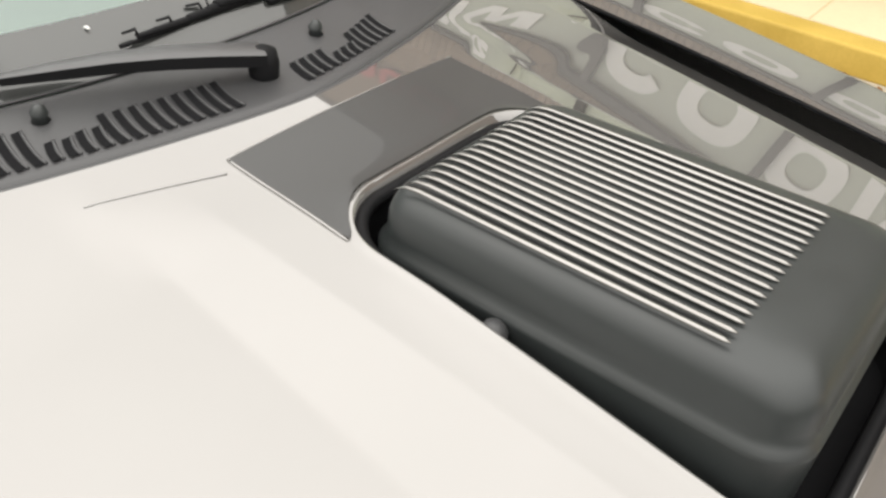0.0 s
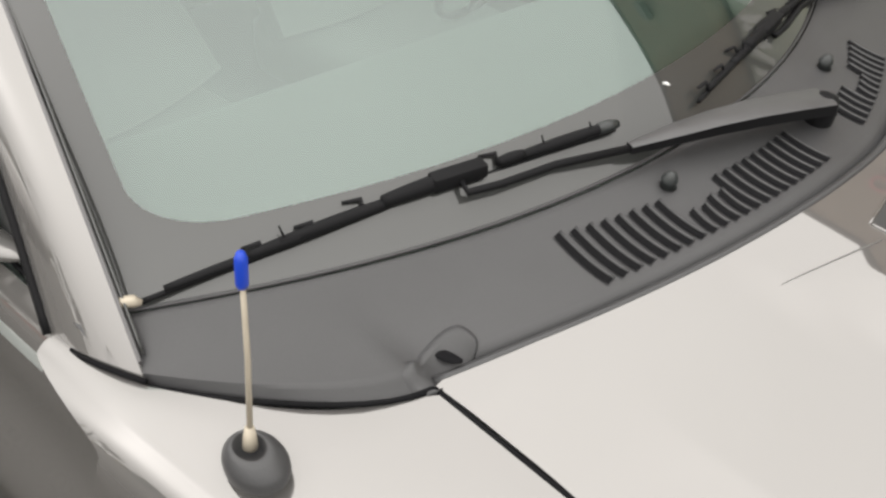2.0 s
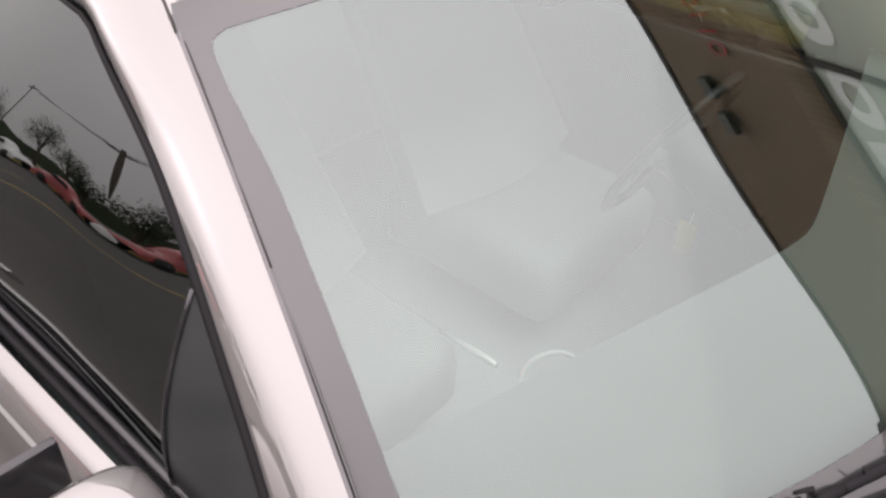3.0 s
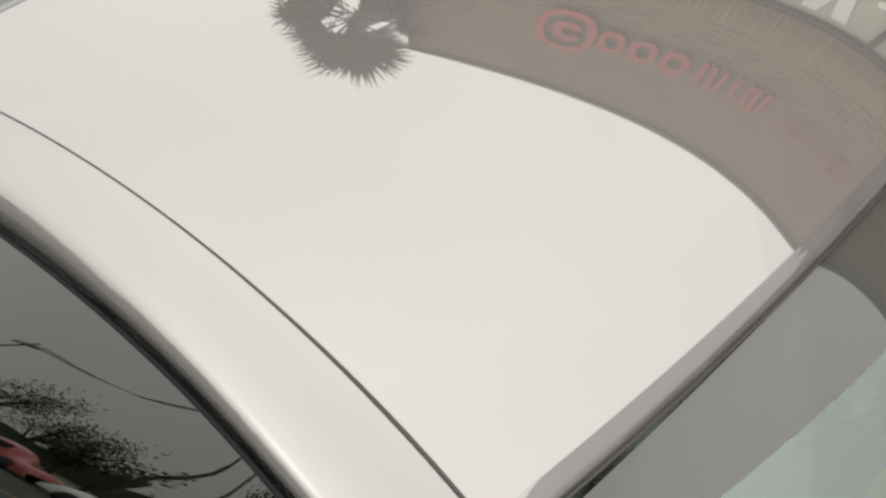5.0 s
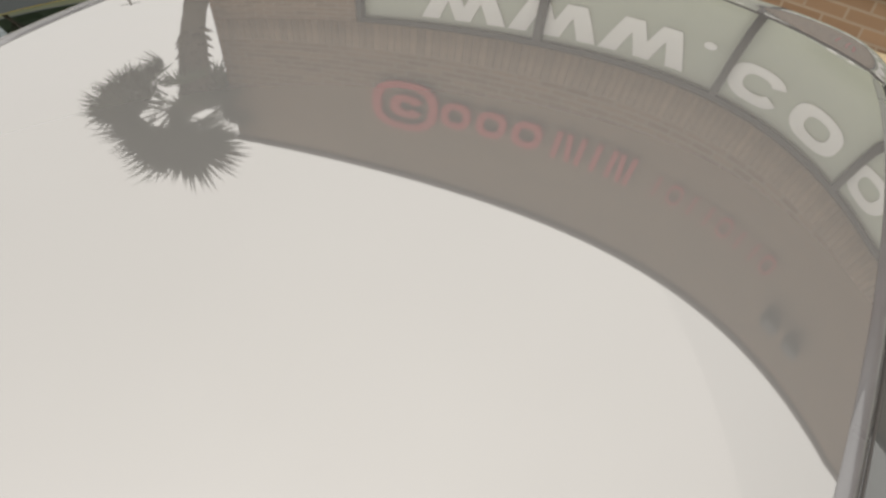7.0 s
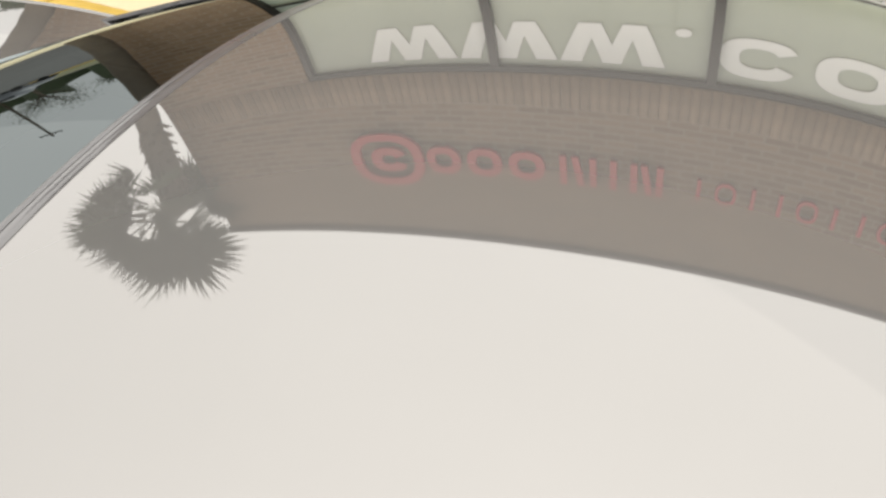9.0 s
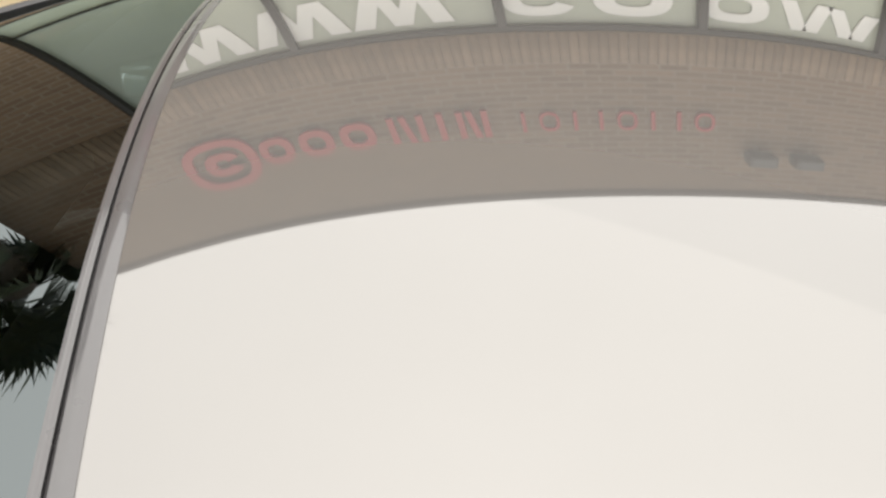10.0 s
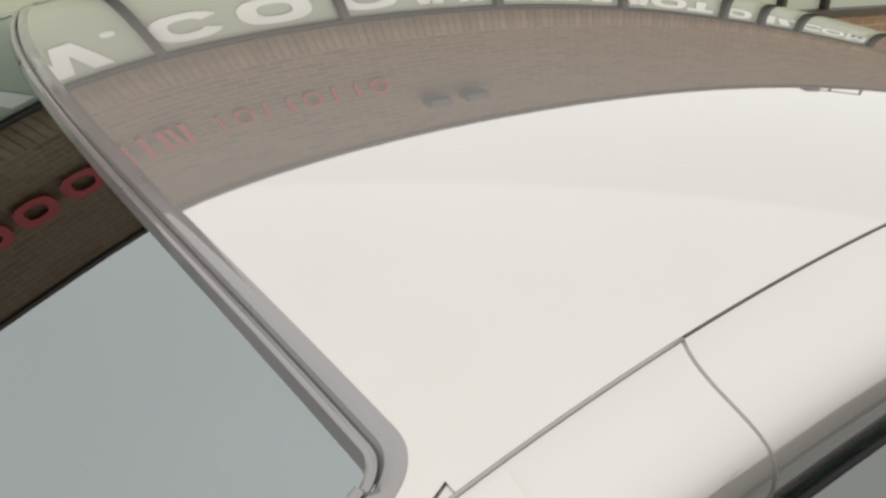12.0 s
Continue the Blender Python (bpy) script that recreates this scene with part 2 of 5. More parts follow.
def box(name, lo, hi, mat, bevel=0.0, segments=2):
    bm = bmesh.new()
    bmesh.ops.create_cube(bm, size=1.0)
    lo, hi = Vector(lo), Vector(hi)
    for v in bm.verts:
        v.co = Vector([(lo[k] + hi[k]) / 2 + v.co[k] * (hi[k] - lo[k]) for k in range(3)])
    if bevel:
        bmesh.ops.bevel(bm, geom=bm.edges[:], offset=bevel, segments=segments, affect="EDGES", profile=0.6)
    me = bpy.data.meshes.new(name)
    bm.to_mesh(me)
    bm.free()
    me.materials.append(mat)
    if bevel:
        me.shade_smooth()
        me.set_sharp_from_angle(angle=radians(50))
    return me


def curve_through(xs, ys):
    """A smooth curve through a few control values (Catmull-Rom)."""
    def at(x):
        if x <= xs[0]:
            return ys[0]
        if x >= xs[-1]:
            return ys[-1]
        i = max(k for k in range(len(xs) - 1) if xs[k] <= x)
        h = xs[i + 1] - xs[i]
        t = (x - xs[i]) / h
        m0 = (ys[i + 1] - ys[i - 1]) / (xs[i + 1] - xs[i - 1]) if i > 0 else (ys[i + 1] - ys[i]) / h
        m1 = (ys[i + 2] - ys[i]) / (xs[i + 2] - xs[i]) if i + 2 < len(xs) else (ys[i + 1] - ys[i]) / h
        return ((2 * t**3 - 3 * t**2 + 1) * ys[i] + (t**3 - 2 * t**2 + t) * h * m0 + (3 * t**2 - 2 * t**3) * ys[i + 1] + (t**3 - t**2) * h * m1)
    return at


def smoothstep(a, b, x):
    t = min(1.0, max(0.0, (x - a) / (b - a)))
    return t * t * (3 - 2 * t)


def text_mesh(name, words, size, mat, depth=0.004):
    cu = bpy.data.curves.new(name, "FONT")
    cu.body, cu.size, cu.extrude, cu.offset = words, size, depth, 0.012 * size / 0.5
    cu.align_x = "CENTER"
    ob = new(name, cu)
    me = bpy.data.meshes.new_from_object(ob.evaluated_get(bpy.context.evaluated_depsgraph_get()))
    bpy.data.objects.remove(ob)
    me.materials.clear()
    me.materials.append(mat)
    return me

# ---------------------------------------------------------------- the car: its main curves
car = thing("car", (-0.8, 0, 0), "silver-white coupe with a ribbed black hood scoop beside a kerb", "car")


def roof_z(x, y):
    u = x + 1.0899
    return (1.4420 - 0.2623 * u**2 - 0.318 * u**3 - 0.341 * u**4 - 0.0902 * y**2 - 0.0468 * y**4 - 0.2121 * u * u * y * y + 0.0056 * u * y * y)


def header_x(y):
    return -0.7966 - 0.0841 * y**2 - 0.0575 * y**4


def rear_x(y):
    return -1.6493 + 0.2187 * y**2 - 0.0973 * y**4


def seam_y(x):
    return 0.6101 - 0.0237 * (x + 1.2) + 0.1158 * (x + 1.2) ** 2


def hood_rear_x(y):
    return 0.221 - 0.10 * math.sqrt(y * y + 0.0025) - 0.35 * y * y


def cowl_front_x(y):
    y = abs(y)
    return hood_rear_x(y) if y < 0.66 else 0.002 - 0.3 * (y - 0.66) - 4.2 * (y - 0.66) ** 2


def glass_base_x(y):
    return 0.028 - 0.435 * y * y


def hood_z(x, y):
    run, w = max(0.0, x - 0.05), abs(y)
    plain = 0.984 - 0.125 * y * y

    def facet(a, b):
        return min(1.0, max(0.0, (w - a) / (b - a))) * (b - a)

    # gently arched middle, a ramp down from it, a broad shelf and a falling edge
    head, foot, edge = 0.250 - 0.05 * (x - 0.3), 0.321 + 0.02 * (x - 0.3), 0.557
    shaped = 0.987 - 0.105 * min(w, head) ** 2 - 0.38 * facet(head, foot) - 0.052 * facet(foot, edge) - 0.36 * facet(edge, 0.72)
    back = 0.207 + 0.42 * max(0.0, 0.332 - w)
    near, far = smoothstep(back - 0.004, back + 0.13, x), smoothstep(0.12, 0.34, x)
    k = near + (far - near) * smoothstep(0.315, 0.365, w)
    return plain + (shaped - plain) * k - 0.085 * run - 0.04 * run * run


def cowl_z(x, y):
    """The cowl's top, rising from the hood's edge to the foot of the glass."""
    a, b = cowl_front_x(y), glass_base_x(y) + 0.01
    t = min(1.0, max(0.0, (a - x) / max(0.02, a - b)))
    front = 0.984 - 0.125 * y * y - 0.085 * max(0, a - 0.05) if abs(y) < 0.66 else 0.946 + 0.012 * smoothstep(0.66, 0.8, abs(y))
    back = windscreen(0.0, 0.5 + y / 1.69).z + 0.006
    dip = -0.006 * math.sin(math.pi * t)
    return front - 0.012 + (back - front) * t + dip


FOOT, CORNER = Vector((-0.20, 0.847, 0.948)), Vector((-0.837, 0.6167, roof_z(-0.837, 0.6167)))
MIDDLE = (FOOT + CORNER) / 2 + Vector((0.0276, 0.0085, 0.0075))
TAIL = Vector((-2.42, 0.72, 1.042))


def inner_edge(k):
    """k from 0 to 1 up the windscreen pillar, 1 to 2 along the roof, 2 to 3 down the rear pillar."""
    if k <= 1:
        ctrl = 2 * MIDDLE - 0.5 * FOOT - 0.5 * CORNER
        return FOOT * (1 - k) ** 2 + ctrl * (2 * k * (1 - k)) + CORNER * k * k
    if k <= 2:
        x = CORNER.x + (-1.60 - CORNER.x) * (k - 1)
        return Vector((x, seam_y(x), roof_z(x, seam_y(x))))
    a = Vector((-1.60, seam_y(-1.60), roof_z(-1.60, seam_y(-1.60))))
    t = k - 2
    p = a.lerp(TAIL, t)
    p.z += 0.032 * math.sin(math.pi * t) * (1 - 0.3 * t)
    return p


# how far the rail's outer edge stands out from its inner edge, and below it
EDGE_K = [0.0, 0.25, 0.5, 0.75, 1.0, 1.25, 1.6, 2.0]
EDGE_OUT = curve_through(EDGE_K, [0.025, 0.025, 0.033, 0.044, 0.070, 0.065, 0.054, 0.040])
EDGE_DOWN = curve_through(EDGE_K, [0.010, 0.004, 0.002, 0.004, 0.010, 0.036, 0.070, 0.089])


def outer_along(k):
    p = inner_edge(k)
    return Vector((p.x - 0.10 * max(0.0, 1 - k) - 0.02, p.y + EDGE_OUT(k), p.z - EDGE_DOWN(k)))


along = [Vector((-2.45, 0.86, 0.97)), Vector((-2.1, 0.80, 1.014)), Vector((-1.88, 0.745, 1.102))] + [outer_along(2.0 - 0.08 * i) for i in range(26)]
OUT_Y = curve_through([p.x for p in along], [p.y for p in along])
OUT_Z = curve_through([p.x for p in along], [p.z for p in along])


def outer_edge(k):
    if k <= 2:
        return outer_along(k)
    x = outer_along(2.0).x + (inner_edge(3.0).x - 0.02 - outer_along(2.0).x) * (k - 2)
    return Vector((x, OUT_Y(x), OUT_Z(x)))


def rail_point(k, v, s):
    a, b = inner_edge(k), outer_edge(k)
    p = a.lerp(b, v)
    out = Vector((0.15 if k < 1 else 0, 0.72, 0.69))
    roofward = smoothstep(0.75, 1.05, k) * (1 - smoothstep(2.0, 2.3, k))
    swell = 0.010 * math.sin(math.pi * v) * (1 - roofward) + roofward * (0.012 * math.sin(math.pi * v) + 0.018 * math.sin(math.pi * v * v))
    p += out * swell
    return Vector((p.x, p.y * s, p.z))


def windscreen(u, v, lift=0.0):
    """u from the foot to the roof, v across, both 0 to 1; the glass bends most along its foot and its head."""
    yy = 2 * v - 1
    yb, yt, y2 = yy * 0.845, yy * 0.612, yy * yy
    a = Vector((glass_base_x(yb), yb, 0.9801 - 0.0065 * yb * yb))
    xt = header_x(yt) + 0.034
    b = Vector((xt, yt, roof_z(xt, yt) - 0.004))
    s, w, e = 4 * u * (1 - u), 2 * u - 1, 1 - y2
    bow = s * (0.031 + e * (-0.0021 + 0.0147 * y2 + 0.0168 * w + 0.0767 * w * w + 0.007 * w * y2) + 0.0024 * w - 0.0471 * w * w)
    bow += (1 - u) * e * e * (-0.0009 - 0.0355 * y2) - 0.0168 * u * e * e * y2
    bow -= 0.007 * y2**8 * math.exp(-(((u - 0.54) / 0.14) ** 2))
    p = a.lerp(b, u) + Vector((0.42, 0, 0.9)) * (bow + lift)
    p.y *= 1 + 0.024 * y2**4 * smoothstep(0.62, 0.92, u)
    return p


def rear_screen(u, v, lift=0.0):
    yy = 2 * v - 1
    yt, yb = yy * 0.622, yy * 0.715
    xt = rear_x(yt) - 0.0185
    a = Vector((xt, yt, roof_z(rear_x(yt), yt) - 0.0095))
    b = Vector((-2.36 + 0.22 * yb * yb, yb, 1.062 - 0.02 * yb * yb))
    return a.lerp(b, u) + Vector((-0.35, 0, 0.93)) * (0.032 * math.sin(math.pi * u) + lift)


# ---------------------------------------------------------------- roof, rails, mouldings
def roof_point(u, v):
    w = 2 * v - 1
    y = w * 0.62
    x0, x1 = rear_x(y), header_x(y)
    x = x0 + (x1 - x0) * u
    y = w * (seam_y(x) - 0.0012)
    x0, x1 = rear_x(y), header_x(y)
    x = x0 + (x1 - x0) * u
    return Vector((x, y, roof_z(x, y)))


part("roof_panel", grid("roof_panel", roof_point, 72, 72, PAINT), car, thick=0.012)


def head_edge(y):
    return Vector((header_x(y), y, roof_z(header_x(y), y)))


def head_corner(t, s):
    a, c, b = head_edge(0.560), head_edge(0.6165), inner_edge(0.925)
    p = a * (1 - t) ** 2 + c * (2 * t * (1 - t)) + b * t * t
    return Vector((p.x, p.y * s, p.z))


head_tail = [inner_edge(0.925 - 0.9 * i / 20) for i in range(1, 21)]
head_path = [Vector((p.x, -p.y, p.z)) for p in reversed(head_tail)] + [head_corner(1 - i / 16, -1) for i in range(16)] + [head_edge(-0.560 + 1.12 * i / 50) for i in range(51)] + [head_corner(i / 16, 1) for i in range(1, 17)] + head_tail


def head_inward(i):
    a, b = head_path[max(0, i - 1)], head_path[min(len(head_path) - 1, i + 1)]
    d = b - a
    w = Vector((d.y, -d.x, 0)).normalized()
    wide = 0.25 + 0.75 * smoothstep(0.35, 0.95, abs(w.x))
    return Vector((w.x * wide, w.y * wide, -0.3 * wide if abs(w.x) > 0.6 else -0.1 * wide))


def rear_edge(y):
    return Vector((rear_x(y), y, roof_z(rear_x(y), y)))


def corner_curve(t, s):
    """From the roof's rear edge round the corner on to the rear pillar."""
    a, c, b = rear_edge(0.596), rear_edge(0.634), inner_edge(2.08) + Vector((0, -0.008, -0.001))
    p = a * (1 - t) ** 2 + c * (2 * t * (1 - t)) + b * t * t
    return Vector((p.x, p.y * s, p.z))


round_path = [corner_curve(1 - i / 24, -1) for i in range(24)] + [rear_edge(-0.596 + 1.192 * i / 50) for i in range(51)] + [corner_curve(i / 24, 1) for i in range(1, 25)]
tails = [inner_edge(2.08 + 0.88 * i / 14) + Vector((0, -0.008, -0.001)) for i in range(1, 15)]
round_path = [Vector((p.x, -p.y, p.z)) for p in reversed(tails)] + round_path + tails


def inward(i):
    """Across the strip, from the paint towards the glass."""
    a, b = round_path[max(0, i - 1)], round_path[min(len(round_path) - 1, i + 1)]
    d = b - a
    w = Vector((-d.y, d.x, 0)).normalized()
    return Vector((w.x, w.y, -0.3 if abs(w.x) > 0.5 else -0.05))


def flat_strip(name, path, near, far, rise, drop, mat, across=inward, flip=False):
    """A moulding between near and far across inward(), rounded along both edges."""
    vs, fs, m = [], [], 9
    for i, p in enumerate(path):
        w = across(i)
        for j in range(m):
            t = j / (m - 1)
            fall = smoothstep(0.72, 1.0, t)
            vs.append(p + w * (near + (far - near) * t) + Vector((0, 0, rise * (0.25 + 0.75 * smoothstep(0.0, 0.45, t)) - (rise + drop) * fall)))
    for i in range(len(path) - 1):
        for j in range(m - 1):
            k = i * m + j
            fs.append((k, k + 1, k + m + 1, k + m) if flip else (k, k + m, k + m + 1, k + 1))
    return mesh_of(name, vs, fs, mat)


part("windscreen_moulding", flat_strip("windscreen_moulding", head_path, 0.0, 0.0175, 0.0025, 0.003, STRIP, head_inward, True), car, "glossy black moulding between roof and windscreen", thick=0.004)
head_gap = [p + head_inward(i) * 0.0185 for i, p in enumerate(head_path) if 12 < i < len(head_path) - 13]
part("moulding_gap", tube("moulding_gap", head_gap, [0.0013] * len(head_gap), SEAM, 6), car)
part("rear_moulding", flat_strip("rear_moulding", round_path, 0.0, 0.0125, 0.002, 0.0028, STRIP), car, "glossy black moulding above the rear window", thick=0.004)
part("rear_seal", flat_strip("rear_seal", round_path, 0.0122, 0.0185, 0.0018, 0.0045, STRIP), car, "grey rubber seal of the rear window", thick=0.004)
for s in (-1, 1):
    rail = grid("roof_rail", lambda u, v: rail_point(3 * u, v, s), 110, 14, PAINT, flip=s > 0)
    rail_ob = part("roof_rail", rail, car, thick=0.01)
    seam = [rail_point(0.935 + (1.809 - 0.935) * i / 50, 0.0, s) + Vector((0, 0, 0.0003)) for i in range(51)]
    part("roof_seam", tube("roof_seam", seam, [0.0017 - 0.0010 * smoothstep(8, 28, i) for i in range(50)] + [0.0006], SEAM, 6), rail_ob, "thin black roof seam filler")
    late = [rail_point(1.809 + 0.19 * i / 12, 0.0, s) for i in range(13)]
    part("roof_seam", tube("roof_seam", late, [0.0012] * 13, STEEL_GREY, 6), rail_ob, "fine painted seam behind the filler")
    patch = grid("corner_patch", lambda u, v: corner_curve(u, s).lerp(Vector((1, s, 1)) * (rear_edge(0.596 + 0.07 * u) if u < 0.5 else inner_edge(2.0 + 0.16 * (u - 0.5))), v), 24, 6, PAINT, flip=s < 0)
    part("corner_patch", patch, rail_ob)
    head_patch = grid("corner_patch", lambda u, v: head_corner(u, s).lerp(Vector((1, s, 1)) * (head_edge(0.56 + 0.1132 * u) if u < 0.5 else inner_edge(1.0 - 0.15 * (u - 0.5))), v) + Vector((0, 0, 0.0003)), 32, 8, PAINT, flip=s > 0)
    part("corner_patch", head_patch, rail_ob)
    backing = grid("corner_backing", lambda u, v: Vector((-1.555 - 0.085 * u, s * (0.622 + 0.030 * v), roof_z(-1.555 - 0.085 * u, 0.622 + 0.030 * v) - 0.0012 - 0.003 * u)), 8, 4, PAINT, flip=s > 0)
    part("corner_backing", backing, rail_ob)
    slip = grid("pillar_slip", lambda u, v: Vector((1, s, 1)) * (inner_edge(2.08 + 0.88 * u) + Vector((0, -0.008 * (1 - v), -0.001 * (1 - v)))), 20, 2, PAINT, flip=s < 0)
    part("pillar_slip", slip, rail_ob)
    joint = [rail_point(1.809 - 0.05 * (i / 14) ** 1.5, i / 14, s) - Vector((0, s * 0.0008, 0.0010)) for i in range(15)]
    part("rail_joint", tube("rail_joint", joint, [0.0017] * 15, JOINT, 8), rail_ob, "soft joint line across the roof rail")
    foot_gap = [rail_point(0.0, i / 10, s) + Vector((0.003, 0, 0.002)) for i in range(11)]
    part("pillar_gap", tube("pillar_gap", foot_gap, [0.0032] * 11, DARK, 6), rail_ob, "dark gap at the pillar's foot")
    gasket = [rail_point(0.04 + 0.94 * i / 40, 0.0, s) + Vector((0.004, -s * 0.006, -0.004)) for i in range(41)]
    part("pillar_gasket", tube("pillar_gasket", gasket, [0.0018] * 41, FRIT, 6), rail_ob, "black gasket between pillar and windscreen")
    drip = [rail_point(0.02 + 2.63 * i / 90, 1.0, s) + Vector((0, s * 0.003, -0.006)) for i in range(91)]
    part("drip_moulding", tube("drip_moulding", drip, [0.0055 - 0.0030 * smoothstep(20, 40, i) for i in range(91)], RUBBER, 8), rail_ob, "black moulding above the side windows")

# ---------------------------------------------------------------- windscreen and rear window
screen = part("windscreen", grid("windscreen", lambda u, v: windscreen(1.018 * u, v), 90, 120, GLASS, flip=True), car, "green-tinted windscreen reflecting a pale sky")


def border(name, sheet, lo_u, hi_u, lo_v, hi_v, radii, mat, lift, sag=0.0, lean=0.0, top=1.0, n=400, long=0.9, wide=1.45):
    """A band round a sheet of glass, its inner edge a rounded oblong; radii at foot and head, sag widens the head's middle, lean the sides' feet."""
    cu, cv, hu, hv = (lo_u + hi_u) / 2, (lo_v + hi_v) / 2, (hi_u - lo_u) / 2, (hi_v - lo_v) / 2
    vs, fs, m = [], [], 26
    for i in range(n):
        a = 2 * math.pi * i / n
        c, sn = math.cos(a), math.sin(a)
        k = 1.0 / max(abs(c), abs(sn))
        r = radii[0] if sn < 0 else radii[1]
        px, py = c * k * hv * wide, sn * k * hu * long
        ix, iy = hv * wide - r, hu * long - r
        if abs(px) > ix and abs(py) > iy:
            qx, qy = abs(px) - ix, abs(py) - iy
            f = r / max(r, math.hypot(qx, qy))
            px, py = math.copysign(ix + qx * f, px), math.copysign(iy + qy * f, py)
        iu, iv = cu + py / long, cv + px / wide
        iu -= sag * smoothstep(0.0, 1.0, (iu - cu) / hu) * (1 - (2 * iv - 1) ** 2)
        iv = 0.5 + (iv - 0.5) * (1 - 2 * lean * max(0.0, 1 - iu) ** 2)
        ou, ov = (0.5 + sn * k / 2) * top, 0.5 + c * k / 2
        for j in range(m + 1):
            t = j / m
            vs.append(sheet(ou + (iu - ou) * t, ov + (iv - ov) * t, lift))
    for i in range(n):
        b = (i + 1) % n
        for j in range(m):
            fs.append((i * (m + 1) + j, b * (m + 1) + j, b * (m + 1) + j + 1, i * (m + 1) + j + 1))
    return mesh_of(name, vs, fs, mat)


part("screen_border", border("screen_border", windscreen, 0.102, 0.953, 0.020, 0.980, (0.065, 0.025), FRIT, 0.0006, sag=0.035, lean=0.022, top=1.018), screen, "black printed border of the windscreen")
base_seal = [windscreen(0.0, i / 60, 0.002) for i in range(61)]
part("screen_seal", tube("screen_seal", base_seal, [0.0022] * 61, PLASTIC, 8), screen, "dark rubber seal at the foot of the windscreen")
rear_glass = part("rear_window", grid("rear_window", rear_screen, 30, 40, REAR_GLASS, flip=True), car, "dark tinted rear window")
part("rear_border", border("rear_border", rear_screen, 0.003, 0.95, 0.03, 0.97, (0.06, 0.06), FRIT, -0.004), rear_glass, "black printed border of the rear window")
for i in range(14):
    u = 0.12 + 0.78 * i / 13
    line = [rear_screen(u, 0.08 + 0.84 * j / 24, -0.002) for j in range(25)]
    part("heater_line", tube("heater_line", line, [0.0006] * 25, DECAL, 4, cap=False), rear_glass)

# ---------------------------------------------------------------- hood with the scoop's opening
HOLE = dict(x0=0.385, x1=0.935, y0=-0.172, y1=0.205, r=0.085)


def oblong(a, x0, x1, y0, y1, r):
    """A point of a rounded oblong's edge, in the direction a from its middle."""
    cx, cy, hx, hy = (x0 + x1) / 2, (y0 + y1) / 2, (x1 - x0) / 2, (y1 - y0) / 2
    c, s = math.cos(a), math.sin(a)
    k = min(hx / max(abs(c), 1e-9), hy / max(abs(s), 1e-9))
    px, py = c * k, s * k
    ix, iy = hx - r, hy - r
    if abs(px) > ix and abs(py) > iy:
        dx, dy = math.copysign(ix, px), math.copysign(iy, py)
        b = dx * c + dy * s
        k = b + math.sqrt(max(0.0, b * b - (dx * dx + dy * dy) + r * r))
        px, py = c * k, s * k
    return cx + px, cy + py


def hood_outline(a):
    cx, cy = (HOLE["x0"] + HOLE["x1"]) / 2, (HOLE["y0"] + HOLE["y1"]) / 2
    c, s = math.cos(a), math.sin(a)
    lo, hi = 0.0, 3.0
    for _ in range(40):
        k = (lo + hi) / 2
        x, y = cx + c * k, cy + s * k
        inside = abs(y) < 0.661 + 0.04 * max(0, x) - 0.02 * x * x and hood_rear_x(y) - 0.004 < x < 1.36 - 0.42 * y * y
        lo, hi = (k, hi) if inside else (lo, k)
    return cx + c * lo, cy + s * lo


def hood_mesh():
    n, m, vs, fs = 720, 110, [], []
    cx, cy = (HOLE["x0"] + HOLE["x1"]) / 2, (HOLE["y0"] + HOLE["y1"]) / 2
    corners = [math.atan2(y - cy, x - cx) for x, y in ((hood_rear_x(0.661), -0.661), (hood_rear_x(0.661), 0.661), (1.17, -0.66), (1.17, 0.66))]
    angles = [2 * math.pi * i / n - math.pi for i in range(n)]
    for c in corners:
        angles[min(range(n), key=lambda i: abs(angles[i] - c))] = c
    for a in angles:
        hx, hy = oblong(a, **HOLE)
        ox, oy = hood_outline(a)
        for j in range(m + 1):
            t = j / m
            t = 0.5 * t + 0.5 * t * t
            x, y = hx + (ox - hx) * t, hy + (oy - hy) * t
            d = t * math.hypot(ox - hx, oy - hy)
            rim = 0.0035 * math.exp(-(d / 0.008) ** 2)
            # a low swelling along the opening's near side
            rim += 0.007 * math.exp(-(d / 0.034) ** 2) * smoothstep(0.40, 0.56, x) * smoothstep(-0.15, -0.172, y)
            vs.append((x, y, hood_z(x, y) + rim))
        ex, ey = hx + 0.004 * math.cos(a + math.pi), hy + 0.004 * math.sin(a + math.pi)
        vs.append((ex, ey, hood_z(hx, hy) - 0.03))
    w, k = m + 2, len(angles)
    for i in range(k):
        b = (i + 1) % k
        for j in range(m):
            fs.append((i * w + j, i * w + j + 1, b * w + j + 1, b * w + j))
        fs.append((i * w + m + 1, i * w, b * w, b * w + m + 1))
    return mesh_of("hood", vs, fs, PAINT)


hood = part("hood", hood_mesh(), car, "silver-white hood with a raised middle and crisp creases")


def decal_point(u, v):
    y = -0.176 + 0.396 * v
    x1 = HOLE["x0"] - 0.007
    c = min(y - HOLE["y0"], HOLE["y1"] - y)
    x1 += 0.055 * (1 - min(1, max(0, c / 0.075))) ** 2
    x = 0.247 + (x1 - 0.247) * u
    return Vector((x, y, hood_z(x, y) + 0.0012 + 0.0025 * math.exp(-((x - x1) / 0.008) ** 2)))


